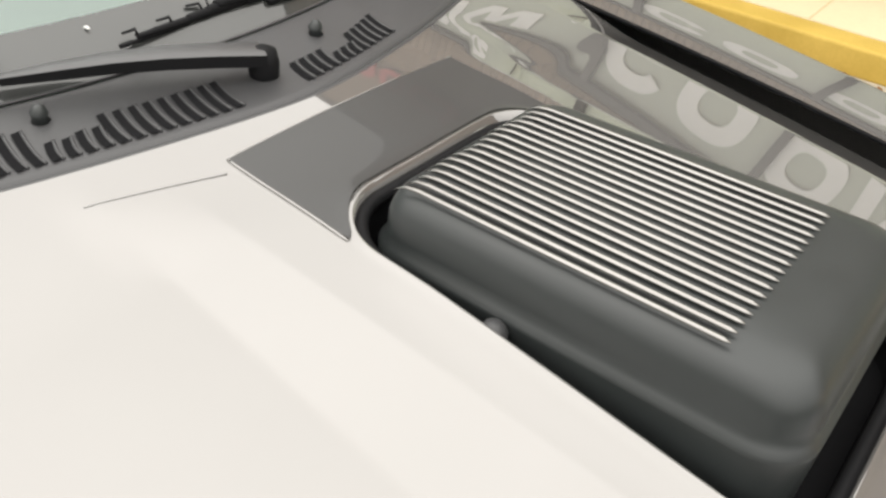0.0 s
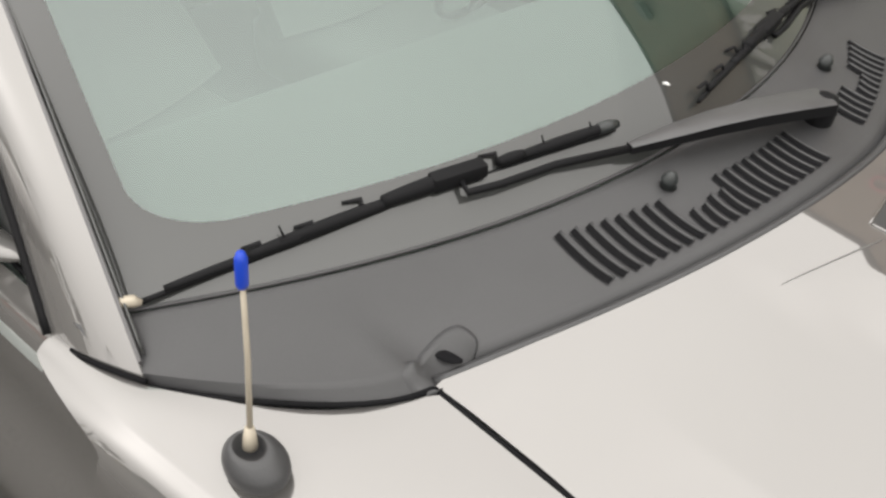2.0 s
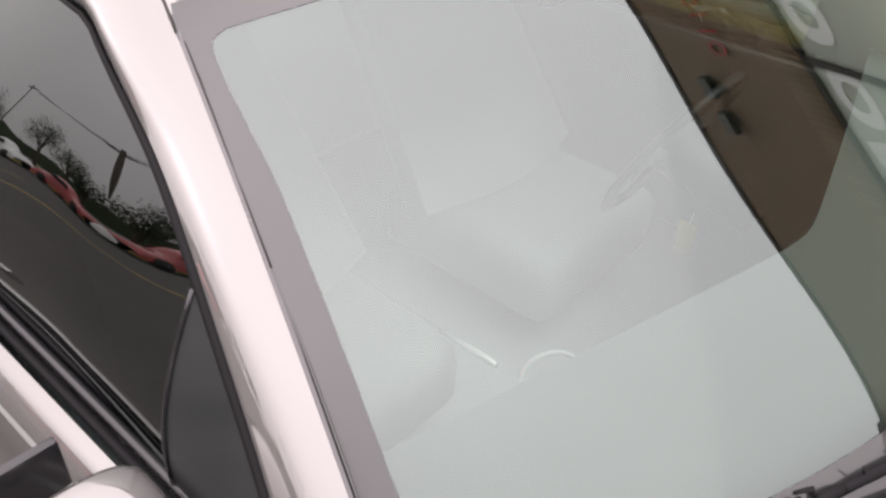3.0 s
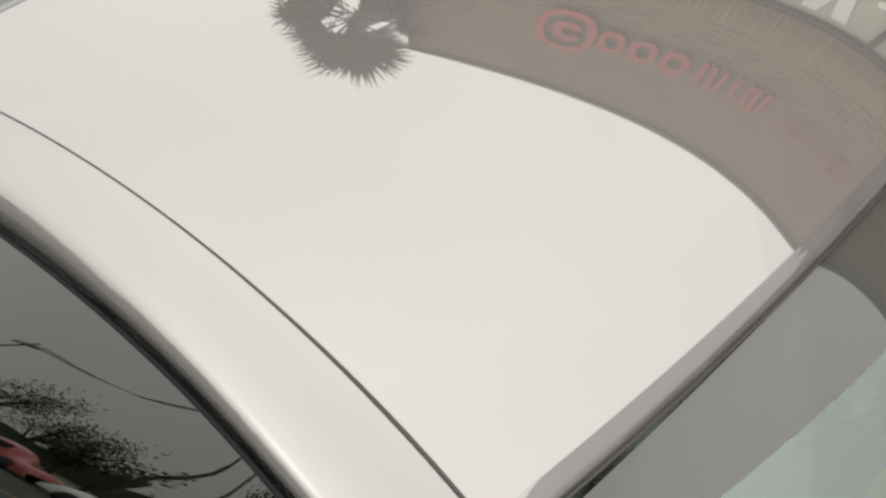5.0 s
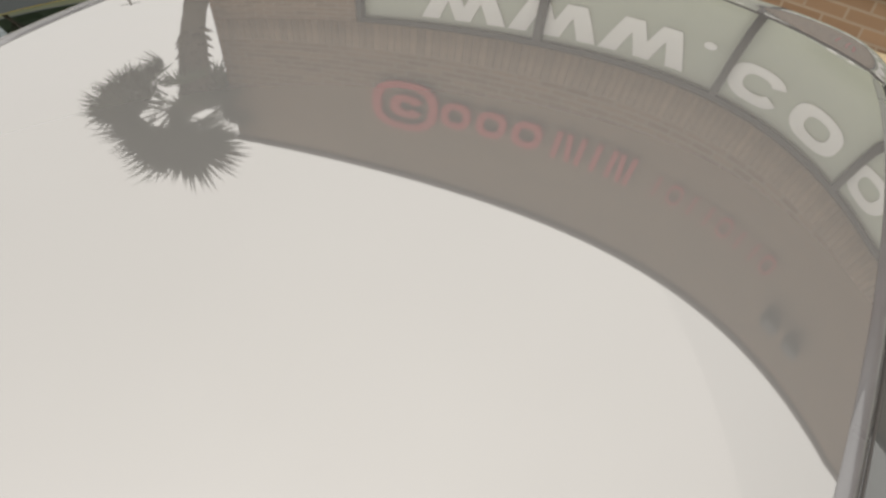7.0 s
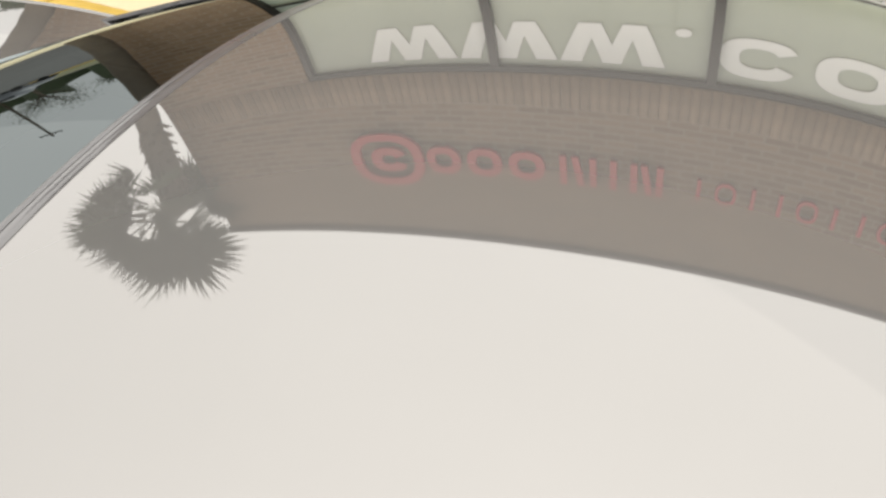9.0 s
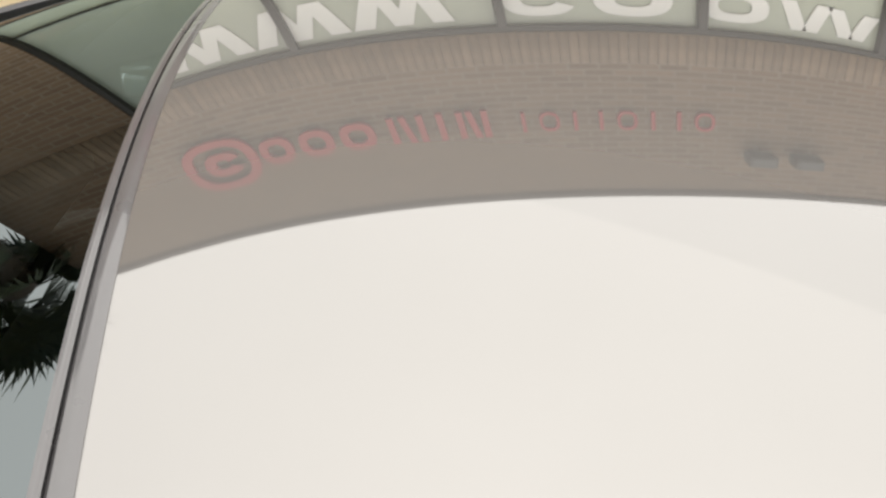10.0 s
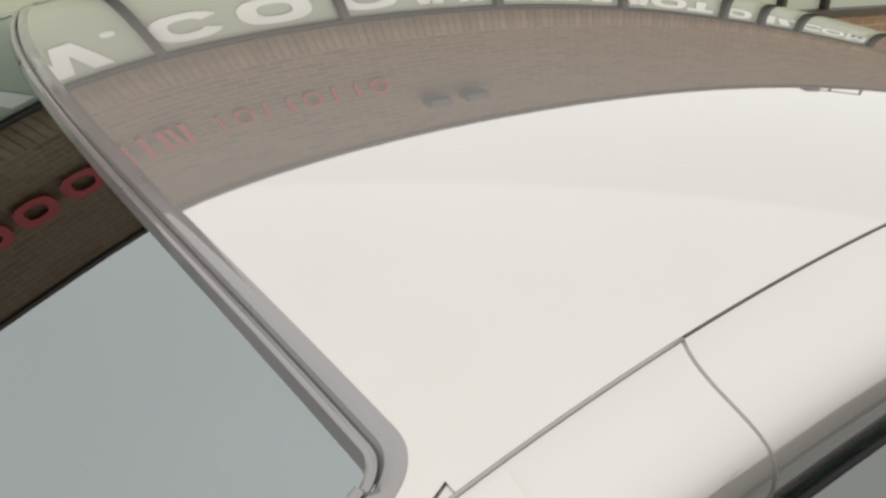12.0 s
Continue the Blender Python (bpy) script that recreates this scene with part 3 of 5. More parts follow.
crease = [Vector((0.207 + 0.058 * i / 16, -0.332 + 0.138 * i / 16, 0)) for i in range(17)]
crease = [Vector((p.x, p.y, hood_z(p.x, p.y) + 0.0003)) for p in crease]
part("hood_crease", tube("hood_crease", crease, [0.0005 + 0.0006 * i / 16 for i in range(17)], STEEL_GREY, 6, squash=0.3), hood, "thin crease line running to the dark panel")
part("hood_decal", grid("hood_decal", decal_point, 16, 40, DECAL), hood, "satin dark-grey panel behind the scoop")
ridge = [Vector((0.2475 + 0.185 * i / 20, -0.178, hood_z(0.2475 + 0.185 * i / 20, -0.178) + 0.001)) for i in range(21)]
part("panel_ridge", tube("panel_ridge", ridge, [0.0018] * 21, PAINT, 8), hood)
ridge = [Vector((0.245, -0.178 + 0.4 * i / 30, hood_z(0.245, -0.178 + 0.4 * i / 30) + 0.0005)) for i in range(31)]
part("panel_ridge", tube("panel_ridge", ridge, [0.0014] * 31, PAINT, 8), hood)


def ring_band(name, shape_a, za, shape_b, zb, mat, n=160):
    vs, fs = [], []
    for i in range(n):
        a = 2 * math.pi * i / n
        xa, ya = oblong(a, **shape_a)
        xb, yb = oblong(a, **shape_b)
        vs += [(xa, ya, za(xa, ya)), (xb, yb, zb(xb, yb))]
    for i in range(n):
        b = (i + 1) % n
        fs.append((2 * i, 2 * b, 2 * b + 1, 2 * i + 1))
    return mesh_of(name, vs, fs, mat)


def shrunk(d, r=None):
    return dict(x0=HOLE["x0"] + d, x1=HOLE["x1"] - d, y0=HOLE["y0"] + d, y1=HOLE["y1"] - d, r=r or max(0.01, HOLE["r"] - d))


seal_path = []
for i in range(161):
    x, y = oblong(2 * math.pi * i / 160, **shrunk(0.008))
    seal_path.append((x, y, hood_z(x, y) - 0.014))
part("scoop_seal", tube("scoop_seal", seal_path, [0.0085] * 161, RUBBER, 8, cap=False), hood, "black rubber seal round the scoop opening")
# well walls and floor coloured near-black to put the recess's shade in
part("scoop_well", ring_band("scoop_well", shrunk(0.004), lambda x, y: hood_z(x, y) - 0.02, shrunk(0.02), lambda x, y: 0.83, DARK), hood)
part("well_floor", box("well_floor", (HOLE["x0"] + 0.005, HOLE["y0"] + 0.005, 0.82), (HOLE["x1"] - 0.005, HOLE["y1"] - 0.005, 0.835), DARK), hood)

SC = dict(x0=0.424, x1=0.893, y0=-0.143, y1=0.180)


def scoop_mesh():
    """The scoop: a flat-topped box with broad rounded shoulders and a skirt."""
    n, vs, fs = 180, [], []
    # a skirt, a lip, a near-upright wall and a broad rounded shoulder
    rings = [(-0.002, -0.160, 0.048), (-0.005, -0.074, 0.049), (-0.005, -0.068, 0.049), (0.000, -0.064, 0.046), (0.003, -0.050, 0.045), (0.004, -0.032, 0.044), (0.008, -0.020, 0.042), (0.014, -0.010, 0.039), (0.022, -0.003, 0.036), (0.032, 0.001, 0.032), (0.05, 0.004, 0.026), (0.11, 0.005, 0.016), (0.155, 0.005, 0.008)]
    for d, dz, r in rings:
        for i in range(n):
            a = 2 * math.pi * i / n
            x, y = oblong(a, SC["x0"] + d, SC["x1"] - d, SC["y0"] + d, SC["y1"] - d, r)
            vs.append((x, y, 0.993 + 0.02 * (x - 0.45) + dz))
    for k in range(len(rings) - 1):
        for i in range(n):
            b = (i + 1) % n
            fs.append((k * n + i, k * n + b, (k + 1) * n + b, (k + 1) * n + i))
    fs.append(tuple((len(rings) - 1) * n + i for i in range(n)))
    return mesh_of("hood_scoop", vs, fs, SCOOP)


scoop = part("hood_scoop", scoop_mesh(), car, "matt black scoop with polished metal ribs on top")
RIBS = 17
for i in range(RIBS):
    y = -0.122 + 0.242 * i / (RIBS - 1)
    a = Vector((0.470 + 0.002 * math.sin(i), y, 1.0002))
    b = Vector((0.806, y, 1.0070))
    pts = [a + Vector((-0.026, 0, -0.0125)), a + Vector((-0.019, 0, -0.0075)), a + Vector((-0.009, 0, -0.0022))] + [a + (b - a) * t for t in (0.02, 0.5, 0.98, 1)]
    part("rib", tube("rib", pts, [0.0006, 0.0018, 0.0026, 0.0030, 0.0032, 0.0030, 0.0008], CHROME, 8, squash=0.8), scoop, "polished metal rib")
stop_z = hood_z(0.61, -0.172) + 0.007
bump_pts = [(0.606, -0.160, stop_z - 0.03), (0.607, -0.160, stop_z - 0.012), (0.608, -0.161, stop_z - 0.004), (0.609, -0.161, stop_z)]
part("rubber_stop", tube("rubber_stop", bump_pts, [0.016, 0.015, 0.011, 0.004], PLASTIC, 14), hood, "small rubber stop at the opening's edge")

# ---------------------------------------------------------------- fenders, doors, quarters
BELT_Y, WHEELS = 0.835, (0.62, -2.02)


def sill(x):
    z = 0.26
    for w in WHEELS:
        d = abs(x - w)
        if d < 0.37:
            z = max(z, 0.32 + math.sqrt(0.37**2 - d * d))
    return z


def taper(x):
    """How far the flank draws in towards nose and tail."""
    return 0.10 * smoothstep(0.8, 1.5, x) + 0.10 * smoothstep(-2.4, -3.1, x)


def fender_inner_y(x):
    if x >= 0.0:
        return 0.667 + 0.04 * x - 0.02 * x * x
    return min(0.667 + (-0.3 + math.sqrt(0.09 + 16.8 * max(0.0, -x))) / 8.4, 0.852 + 0.13 * max(0.0, -0.2 - x))


def flank(x, w, top):
    """Down the side: top is the (y, z) it starts from, w from 0 to 1."""
    y0, z0 = top
    zb = sill(x)
    ctrl = [(y0, z0), (y0 + 0.020, z0 - 0.012), (y0 + 0.034, z0 - 0.040), (y0 + 0.041, z0 - 0.095), (y0 + 0.050, z0 - 0.23), (0.940, 0.50), (0.920, 0.26)]
    k = w * (len(ctrl) - 1)
    ks = list(range(len(ctrl)))
    y, z = curve_through(ks, [c[0] for c in ctrl])(k), curve_through(ks, [c[1] for c in ctrl])(k)
    return y - taper(x), max(z, zb)


def fender_point(u, v, s):
    x0 = -0.315 + 0.140 * smoothstep(0.4, 0.56, v)
    x = x0 + (1.398 - x0) * u
    edge = 0.868 + 0.022 * smoothstep(0.1, -0.25, x)
    yi = fender_inner_y(x)
    zi = 0.93 + 0.018 * smoothstep(0.0, -0.2, x) - 0.085 * max(0, x) - 0.04 * max(0, x) ** 2
    if v < 0.4:
        t = v / 0.4
        y = yi + (edge - yi) * t
        z = zi + 0.004 * math.sin(math.pi * t) - 0.004 * t
    else:
        y, z = flank(x, (v - 0.4) / 0.6, (edge, zi - 0.004))
    return Vector((x - 0.05 * max(0, v - 0.4), (y) * s, z))


def door_point(u, v, s):
    x0 = -0.332 + 0.150 * smoothstep(0.0, 0.25, v)
    x = x0 + (-1.477 - x0) * u
    y, z = flank(x, v, (BELT_Y + 0.012, 0.935 + 0.01 * u))
    return Vector((x, y * s, z))


def quarter_point(u, v, s):
    x = -1.487 - 1.55 * u
    if v < 0.3:
        t = v / 0.3
        top = Vector((x, OUT_Y(max(x, -2.2)) + 0.01, 0.975 - 0.03 * max(0, -2.2 - x)))
        y = top.y + (BELT_Y + 0.012 - top.y) * t
        z = top.z + 0.012 * math.sin(math.pi * t) - 0.012 * t
        y -= taper(x) * t
        return Vector((x, y * s, z))
    y, z = flank(x, (v - 0.3) / 0.7, (BELT_Y + 0.012, 0.915 - 0.03 * max(0, -2.2 - x)))
    return Vector((x, y * s, z))


for s in (-1, 1):
    part("front_fender", grid("front_fender", lambda u, v: fender_point(u, v, s), 84, 72, PAINT, flip=s < 0), car, thick=0.006)
    door = part("door", grid("door", lambda u, v: door_point(u, v, s), 60, 48, PAINT, flip=s > 0), car, "silver-white door", thick=0.006)
    part("quarter_panel", grid("quarter_panel", lambda u, v: quarter_point(u, v, s), 84, 36, PAINT, flip=s > 0), car, thick=0.006)

    def side_glass(u, v, x0, x1):
        x = x0 + (x1 - x0) * u
        a = Vector((x, OUT_Y(x) + 0.004, OUT_Z(x) - 0.006))
        run = max(-0.5, min(0.4, x + 0.9))
        b = Vector((x - 0.02, 0.800 + 0.05 * run, 0.945))
        p = a.lerp(b, v)
        p.y += (0.063 - 0.147 * run) * 4 * v * (1 - v) - (0.036 - 0.091 * run) * v * (1 - v) * (1 - 2 * v)
        return Vector((p.x, p.y * s, p.z))

    part("door_window", grid("door_window", lambda u, v: side_glass(u, v, -0.60, -1.44), 40, 24, SIDE_GLASS, flip=s > 0), door, "dark door window reflecting the car park")
    part("quarter_window", grid("quarter_window", lambda u, v: side_glass(u, v, -1.49, -2.02), 20, 16, SIDE_GLASS, flip=s > 0), car, "dark rear quarter window")
    post = [side_glass(0, i / 10, -1.465, -1.5) + Vector((0, s * 0.003, 0)) for i in range(11)]
    part("window_post", tube("window_post", post, [0.016] * 11, TRIM, 8, squash=0.4), car, "black post between the side windows")
    front_post = [side_glass(0, i / 10, -0.345, -0.5) + Vector((0, s * 0.003, 0)) for i in range(11)]
    part("window_channel", tube("window_channel", front_post, [0.001, 0.002, 0.003, 0.004, 0.005] + [0.006] * 6, RUBBER, 8), door, "black window channel")
    part("mirror_patch", grid("mirror_patch", lambda u, v: side_glass(u, v, -0.345, -0.606) + Vector((0, s * 0.004, 0)), 14, 14, SCOOP, flip=s > 0), door, "black triangular mirror patch", thick=0.006)
    sail_edge = [side_glass(0, i / 12, -0.606, -0.7) + Vector((0, s * 0.005, 0)) for i in range(13)]
    part("patch_edge", tube("patch_edge", sail_edge, [0.0028] * 13, TRIM, 8), door)
    for k, (dy, dz, r) in enumerate(((-0.034, 0.004, 0.007), (-0.019, 0.007, 0.008), (-0.004, 0.003, 0.007))):
        line = [Vector((-0.352 - 1.108 * i / 30, s * (BELT_Y + dy + 0.012 * (1 - i / 30) ** 8), 0.931 + dz * min(1.0, i / 5) + 0.008 * i / 30)) for i in range(31)]
        part("belt_moulding", tube("belt_moulding", line, [max(0.0015, r * min(1.0, i / 6)) for i in range(31)], (RUBBER, TRIM, RUBBER)[k], 8), door, "black moulding along the window's foot")
    gap = [door_point(-0.006, i / 20, s) for i in range(21)]
    part("door_gap", tube("door_gap", gap, [0.004] * 21, DARK, 6), door)
    def shell(u, v):
        """The mirror's housing: a rounded pod, flat behind and bulging forward."""
        a, b = 2 * math.pi * u, math.pi * (v - 0.5)
        q = (abs(math.cos(b)) ** 0.55) * math.copysign(1, math.cos(b))
        y = 0.965 + 0.105 * math.copysign(abs(math.sin(b)) ** 0.7, math.sin(b))
        return Vector((-0.655 + 0.085 * (1 + max(-0.25, math.cos(a)) * q), s * y, 1.018 + 0.062 * math.sin(a) * q - 0.02 * (y - 0.9)))

    mirror = part("door_mirror", grid("door_mirror", shell, 36, 24, PAINT, flip=s < 0), car, "silver-white door mirror with a dark glass")
    part("mirror_glass", box("mirror_glass", (-0.680, min(s * 0.90, s * 1.03), 0.985), (-0.668, max(s * 0.90, s * 1.03), 1.05), TRIM, 0.004), mirror)
    arm = [(-0.425, s * 0.812, 0.944), (-0.455, s * 0.830, 0.950), (-0.50, s * 0.855, 0.962), (-0.545, s * 0.90, 0.985), (-0.57, s * 0.95, 1.005)]
    part("mirror_arm", tube("mirror_arm", arm, [0.004, 0.016, 0.030, 0.042, 0.045], PAINT, 16, squash=0.6), mirror)
    part("door_handle", box("door_handle", (-1.40, min(s * 0.985, s * 1.012), 0.80), (-1.25, max(s * 0.985, s * 1.012), 0.84), PAINT, 0.01), door)

# nose, tail, trunk, lamps, floor
def nose_point(u, v):
    y = (2 * u - 1)
    yy = y * (0.93 - 0.03 * v)
    x = 1.41 - 0.42 * (yy * 0.72) ** 2 - 0.2 * smoothstep(0.7, 0.95, abs(y))
    z = 0.80 - 0.03 * yy * yy - 0.55 * v
    return Vector((x + 0.12 * math.sin(math.pi * min(1, v * 1.1)) - 0.02 * v, yy, z))


def tail_point(u, v):
    y = (2 * u - 1)
    yy = y * 0.90
    x = -3.04 + 0.12 * yy * yy + 0.15 * smoothstep(0.75, 1.0, abs(y))
    return Vector((x - 0.07 * math.sin(math.pi * v), yy, 0.90 - 0.6 * v))


def trunk_point(u, v):
    y = (2 * v - 1) * (0.72 + 0.06 * u)
    x0 = -2.37 + 0.22 * y * y
    x = x0 + (-3.03 + 0.1 * y * y - x0) * u
    return Vector((x, y, 1.077 - 0.09 * u * u - 0.03 * y * y + 0.02 * smoothstep(0.85, 1, u)))


def nose_panel_point(u, v):
    """Between the hood's front edge and the top of the bumper."""
    y = -0.70 + 1.40 * v
    a = Vector((1.358 - 0.42 * y * y, y, hood_z(1.358 - 0.42 * y * y, y) - 0.002))
    b = nose_point((y / 0.93 + 1) / 2, 0.0)
    return a.lerp(b, u)


def pillar_shoulder(u, v, s):
    """Below the rear pillar, down to the quarter panel."""
    x = -1.98 - 0.45 * u
    a = Vector((x, OUT_Y(x), OUT_Z(x)))
    b = Vector((x, OUT_Y(max(x, -2.2)) + 0.01, 0.975 - 0.03 * max(0, -2.2 - x)))
    p = a.lerp(b, v)
    return Vector((p.x, p.y * s, p.z))


def trunk_shoulder(u, v, s):
    """From the trunk lid's side out to the quarter panel."""
    a = trunk_point(u, 1.0)
    x = max(a.x, -3.03)
    b = Vector((x, OUT_Y(-2.2) + 0.01, 0.975 - 0.03 * max(0, -2.2 - x)))
    p = a.lerp(b, v)
    p.z += 0.012 * math.sin(math.pi * v) - 0.002
    return Vector((p.x, p.y * s, p.z))


part("nose_panel", grid("nose_panel", nose_panel_point, 8, 40, PAINT, flip=True), car, thick=0.006)
for s in (-1, 1):
    part("pillar_shoulder", grid("pillar_shoulder", lambda u, v: pillar_shoulder(u, v, s), 20, 6, PAINT, flip=s < 0), car, thick=0.006)
    part("trunk_shoulder", grid("trunk_shoulder", lambda u, v: trunk_shoulder(u, v, s), 24, 8, PAINT, flip=s < 0), car, thick=0.006)
part("front_bumper", grid("front_bumper", nose_point, 40, 20, PAINT, flip=True), car, thick=0.01)
part("grille", box("grille", (1.36, -0.42, 0.52), (1.47, 0.42, 0.70), DARK, 0.02), car, "dark radiator grille")
part("rear_bumper", grid("rear_bumper", tail_point, 40, 20, PAINT), car, thick=0.01)
part("trunk_lid", grid("trunk_lid", trunk_point, 24, 40, PAINT, flip=True), car, thick=0.01)
for s in (-1, 1):
    part("headlight", box("headlight", (1.14, min(s * 0.50, s * 0.82), 0.66), (1.30, max(s * 0.50, s * 0.82), 0.80), LENS_CLEAR, 0.04, 3), car, "clear headlight")
    part("tail_light", box("tail_light", (-3.02, min(s * 0.55, s * 0.83), 0.68), (-2.93, max(s * 0.55, s * 0.83), 0.84), LENS_RED, 0.02), car, "red tail light")
part("underbody", box("underbody", (-2.9, -0.9, 0.2), (1.3, 0.9, 0.30), DARK, 0.03), car)
part("engine_bay", box("engine_bay", (0.06, -0.62, 0.35), (1.28, 0.62, 0.80), DARK, 0.02), car)

for wx in WHEELS:
    for s in (-1, 1):
        prof = [(0.21, 0.10), (0.30, 0.105), (0.325, 0.08), (0.33, 0.0), (0.325, -0.08), (0.30, -0.105), (0.21, -0.10)]
        n, vs, fs = 40, [], []
        for i in range(n):
            a = 2 * math.pi * i / n
            for r, d in prof:
                vs.append((wx + r * math.cos(a), s * 0.835 + d, 0.33 + r * math.sin(a)))
        for i in range(n):
            b = (i + 1) % n
            for j in range(len(prof) - 1):
                fs.append((i * 7 + j, b * 7 + j, b * 7 + j + 1, i * 7 + j + 1))
        wheel = part("wheel", mesh_of("wheel", vs, fs, TYRE), car, "black tyre on an alloy wheel")
        hub = [(wx, s * 0.87, 0.33), (wx, s * 0.925, 0.33), (wx, s * 0.935, 0.33)]
        part("hub", tube("hub", hub, [0.06, 0.06, 0.045], ALLOY, 16), wheel)
        rim = [(wx + 0.212 * math.cos(2 * math.pi * i / 40), s * 0.925, 0.33 + 0.212 * math.sin(2 * math.pi * i / 40)) for i in range(41)]
        part("rim", tube("rim", rim, [0.014] * 41, ALLOY, 8, cap=False), wheel)
        for i in range(5):
            a = 2 * math.pi * i / 5 + 0.3
            sp = [(wx + r * math.cos(a), s * 0.925, 0.33 + r * math.sin(a)) for r in (0.04, 0.12, 0.21)]
            part("spoke", tube("spoke", sp, [0.035, 0.026, 0.03], ALLOY, 8), wheel)

# ---------------------------------------------------------------- cowl panel, slots, nozzles
def cowl_point(u, v):
    y = -0.858 + 1.716 * v
    a, b = cowl_front_x(y) - 0.012 + 0.010 * smoothstep(0.64, 0.69, abs(y)), glass_base_x(y) + 0.004
    x = a + (b - a) * u
    return Vector((x, y, cowl_z(x, y) + 0.012 * smoothstep(0.0, 0.12, u) - 0.006))


cowl = part("cowl_panel", grid("cowl_panel", cowl_point, 26, 90, PLASTIC, flip=True), car, "grey-black plastic cowl panel below the windscreen", thick=0.006)


def cowl_top(x, y):
    a, b = cowl_front_x(y) - 0.012 + 0.010 * smoothstep(0.64, 0.69, abs(y)), glass_base_x(y) + 0.004
    u = min(1.0, max(0.0, (x - a) / (b - a)))
    return cowl_z(x, y) + 0.012 * smoothstep(0.0, 0.12, u) - 0.006


lip = [Vector((cowl_front_x(y) - 0.010, y, cowl_z(cowl_front_x(y), y) + 0.004)) for y in [-0.655 + 1.31 * i / 70 for i in range(71)]]
part("cowl_lip", tube("cowl_lip", lip, [0.007] * 71, PLASTIC, 8), cowl, "rounded front lip of the cowl panel")
gutter = [Vector((cowl_front_x(y) - 0.001 + 0.004 * smoothstep(0.64, 0.67, abs(y)), y, cowl_z(cowl_front_x(y), y) - 0.008 + 0.004 * smoothstep(0.64, 0.67, abs(y)))) for y in [-0.86 + 1.72 * i / 90 for i in range(91)]]
part("cowl_gap", tube("cowl_gap", gutter, [0.008 - 0.0050 * smoothstep(0.60, 0.70, abs(-0.86 + 1.72 * i / 90)) for i in range(91)], DARK, 6), cowl)
for s in (-1, 1):
    line = [Vector((0.004 + 1.16 * i / 40, s * (0.664 + 0.04 * (1.16 * i / 40) - 0.02 * (1.16 * i / 40) ** 2), 0.9285 - 0.0987 * i / 40 - 0.0538 * (i / 40) ** 2)) for i in range(41)]
    part("hood_gap", tube("hood_gap", line, [0.0034] * 41, DARK, 6), hood, "dark gap beside the hood")


def slot(y, back):
    xf = cowl_front_x(y) - 0.046
    pts = []
    for i in range(9):
        t = i / 8
        x = back + (xf - back) * t
        yy = y - 0.010 * math.sin(math.pi * t * 0.5)
        pts.append(Vector((x, yy, cowl_top(x, yy) + 0.0022)))
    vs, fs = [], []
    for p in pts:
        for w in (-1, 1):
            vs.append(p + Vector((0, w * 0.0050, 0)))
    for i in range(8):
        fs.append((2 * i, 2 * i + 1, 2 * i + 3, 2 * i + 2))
    # no opening is cut: a near-black strip on the cowl paints the slot's shade
    hole = mesh_of("vent_slot_shade", vs, fs, DARK, smooth=False)
    part("vent_slot_shade", hole, cowl, "near-black strip drawn as the shaded slot of the cowl vent")
    edge = [p + Vector((0, 0.0068, -0.0005)) for p in pts]
    part("vent_slat", tube("vent_slat", edge, [0.0022] * 9, PLASTIC, 6), cowl)


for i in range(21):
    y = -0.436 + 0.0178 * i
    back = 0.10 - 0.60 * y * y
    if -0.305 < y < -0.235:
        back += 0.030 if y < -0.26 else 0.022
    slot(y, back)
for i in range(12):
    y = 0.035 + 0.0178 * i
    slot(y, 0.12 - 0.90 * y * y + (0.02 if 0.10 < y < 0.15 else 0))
for yk, xk in ((-0.277, 0.038), (0.122, 0.075)):
    z = cowl_top(xk, yk)
    pts = [(xk, yk, z), (xk, yk, z + 0.010), (xk + 0.002, yk, z + 0.017), (xk + 0.004, yk, z + 0.021)]
    part("washer_nozzle", tube("washer_nozzle", pts, [0.011, 0.0105, 0.0075, 0.003], SCOOP, 14), cowl, "small dark washer nozzle")
for s in (-1, 1):
    y0, x0 = s * 0.637, -0.012
    vs, fs, n, m = [], [], 32, 5
    for j in range(m):
        t = j / (m - 1)
        for i in range(n):
            a = 2 * math.pi * i / n
            q = (abs(math.cos(a)) ** 3 + abs(math.sin(a)) ** 3) ** (-1 / 3)
            rx, ry = 0.023 * (1 - 0.25 * t) * q, 0.046 * (1 - 0.2 * t) * q
            x, y = x0 + rx * math.cos(a) + 0.006 * t, y0 + ry * math.sin(a)
            vs.append((x, y, cowl_top(x, y) - 0.001 + 0.006 * math.sin(t * math.pi / 2)))
    for j in range(m - 1):
        for i in range(n):
            b = (i + 1) % n
            fs.append((j * n + i, j * n + b, (j + 1) * n + b, (j + 1) * n + i))
    fs.append(tuple((m - 1) * n + i for i in range(n)))
    pad = part("hinge_cover", mesh_of("hinge_cover", vs, fs, PLASTIC), cowl, "oval plastic hinge cover with a dark hole")
    z = cowl_top(x0, y0) + 0.0048
    hole_pts = [(x0 - 0.014 + 0.032 * i / 8, y0 - s * (0.004 + 0.008 * (i / 8) ** 2), z + 0.001 * math.sin(math.pi * i / 8)) for i in range(9)]
    part("cover_hole", tube("cover_hole", hole_pts, [0.002 + 0.005 * math.sin(math.pi * i / 8) ** 0.7 for i in range(9)], DARK, 12, squash=0.35), pad)

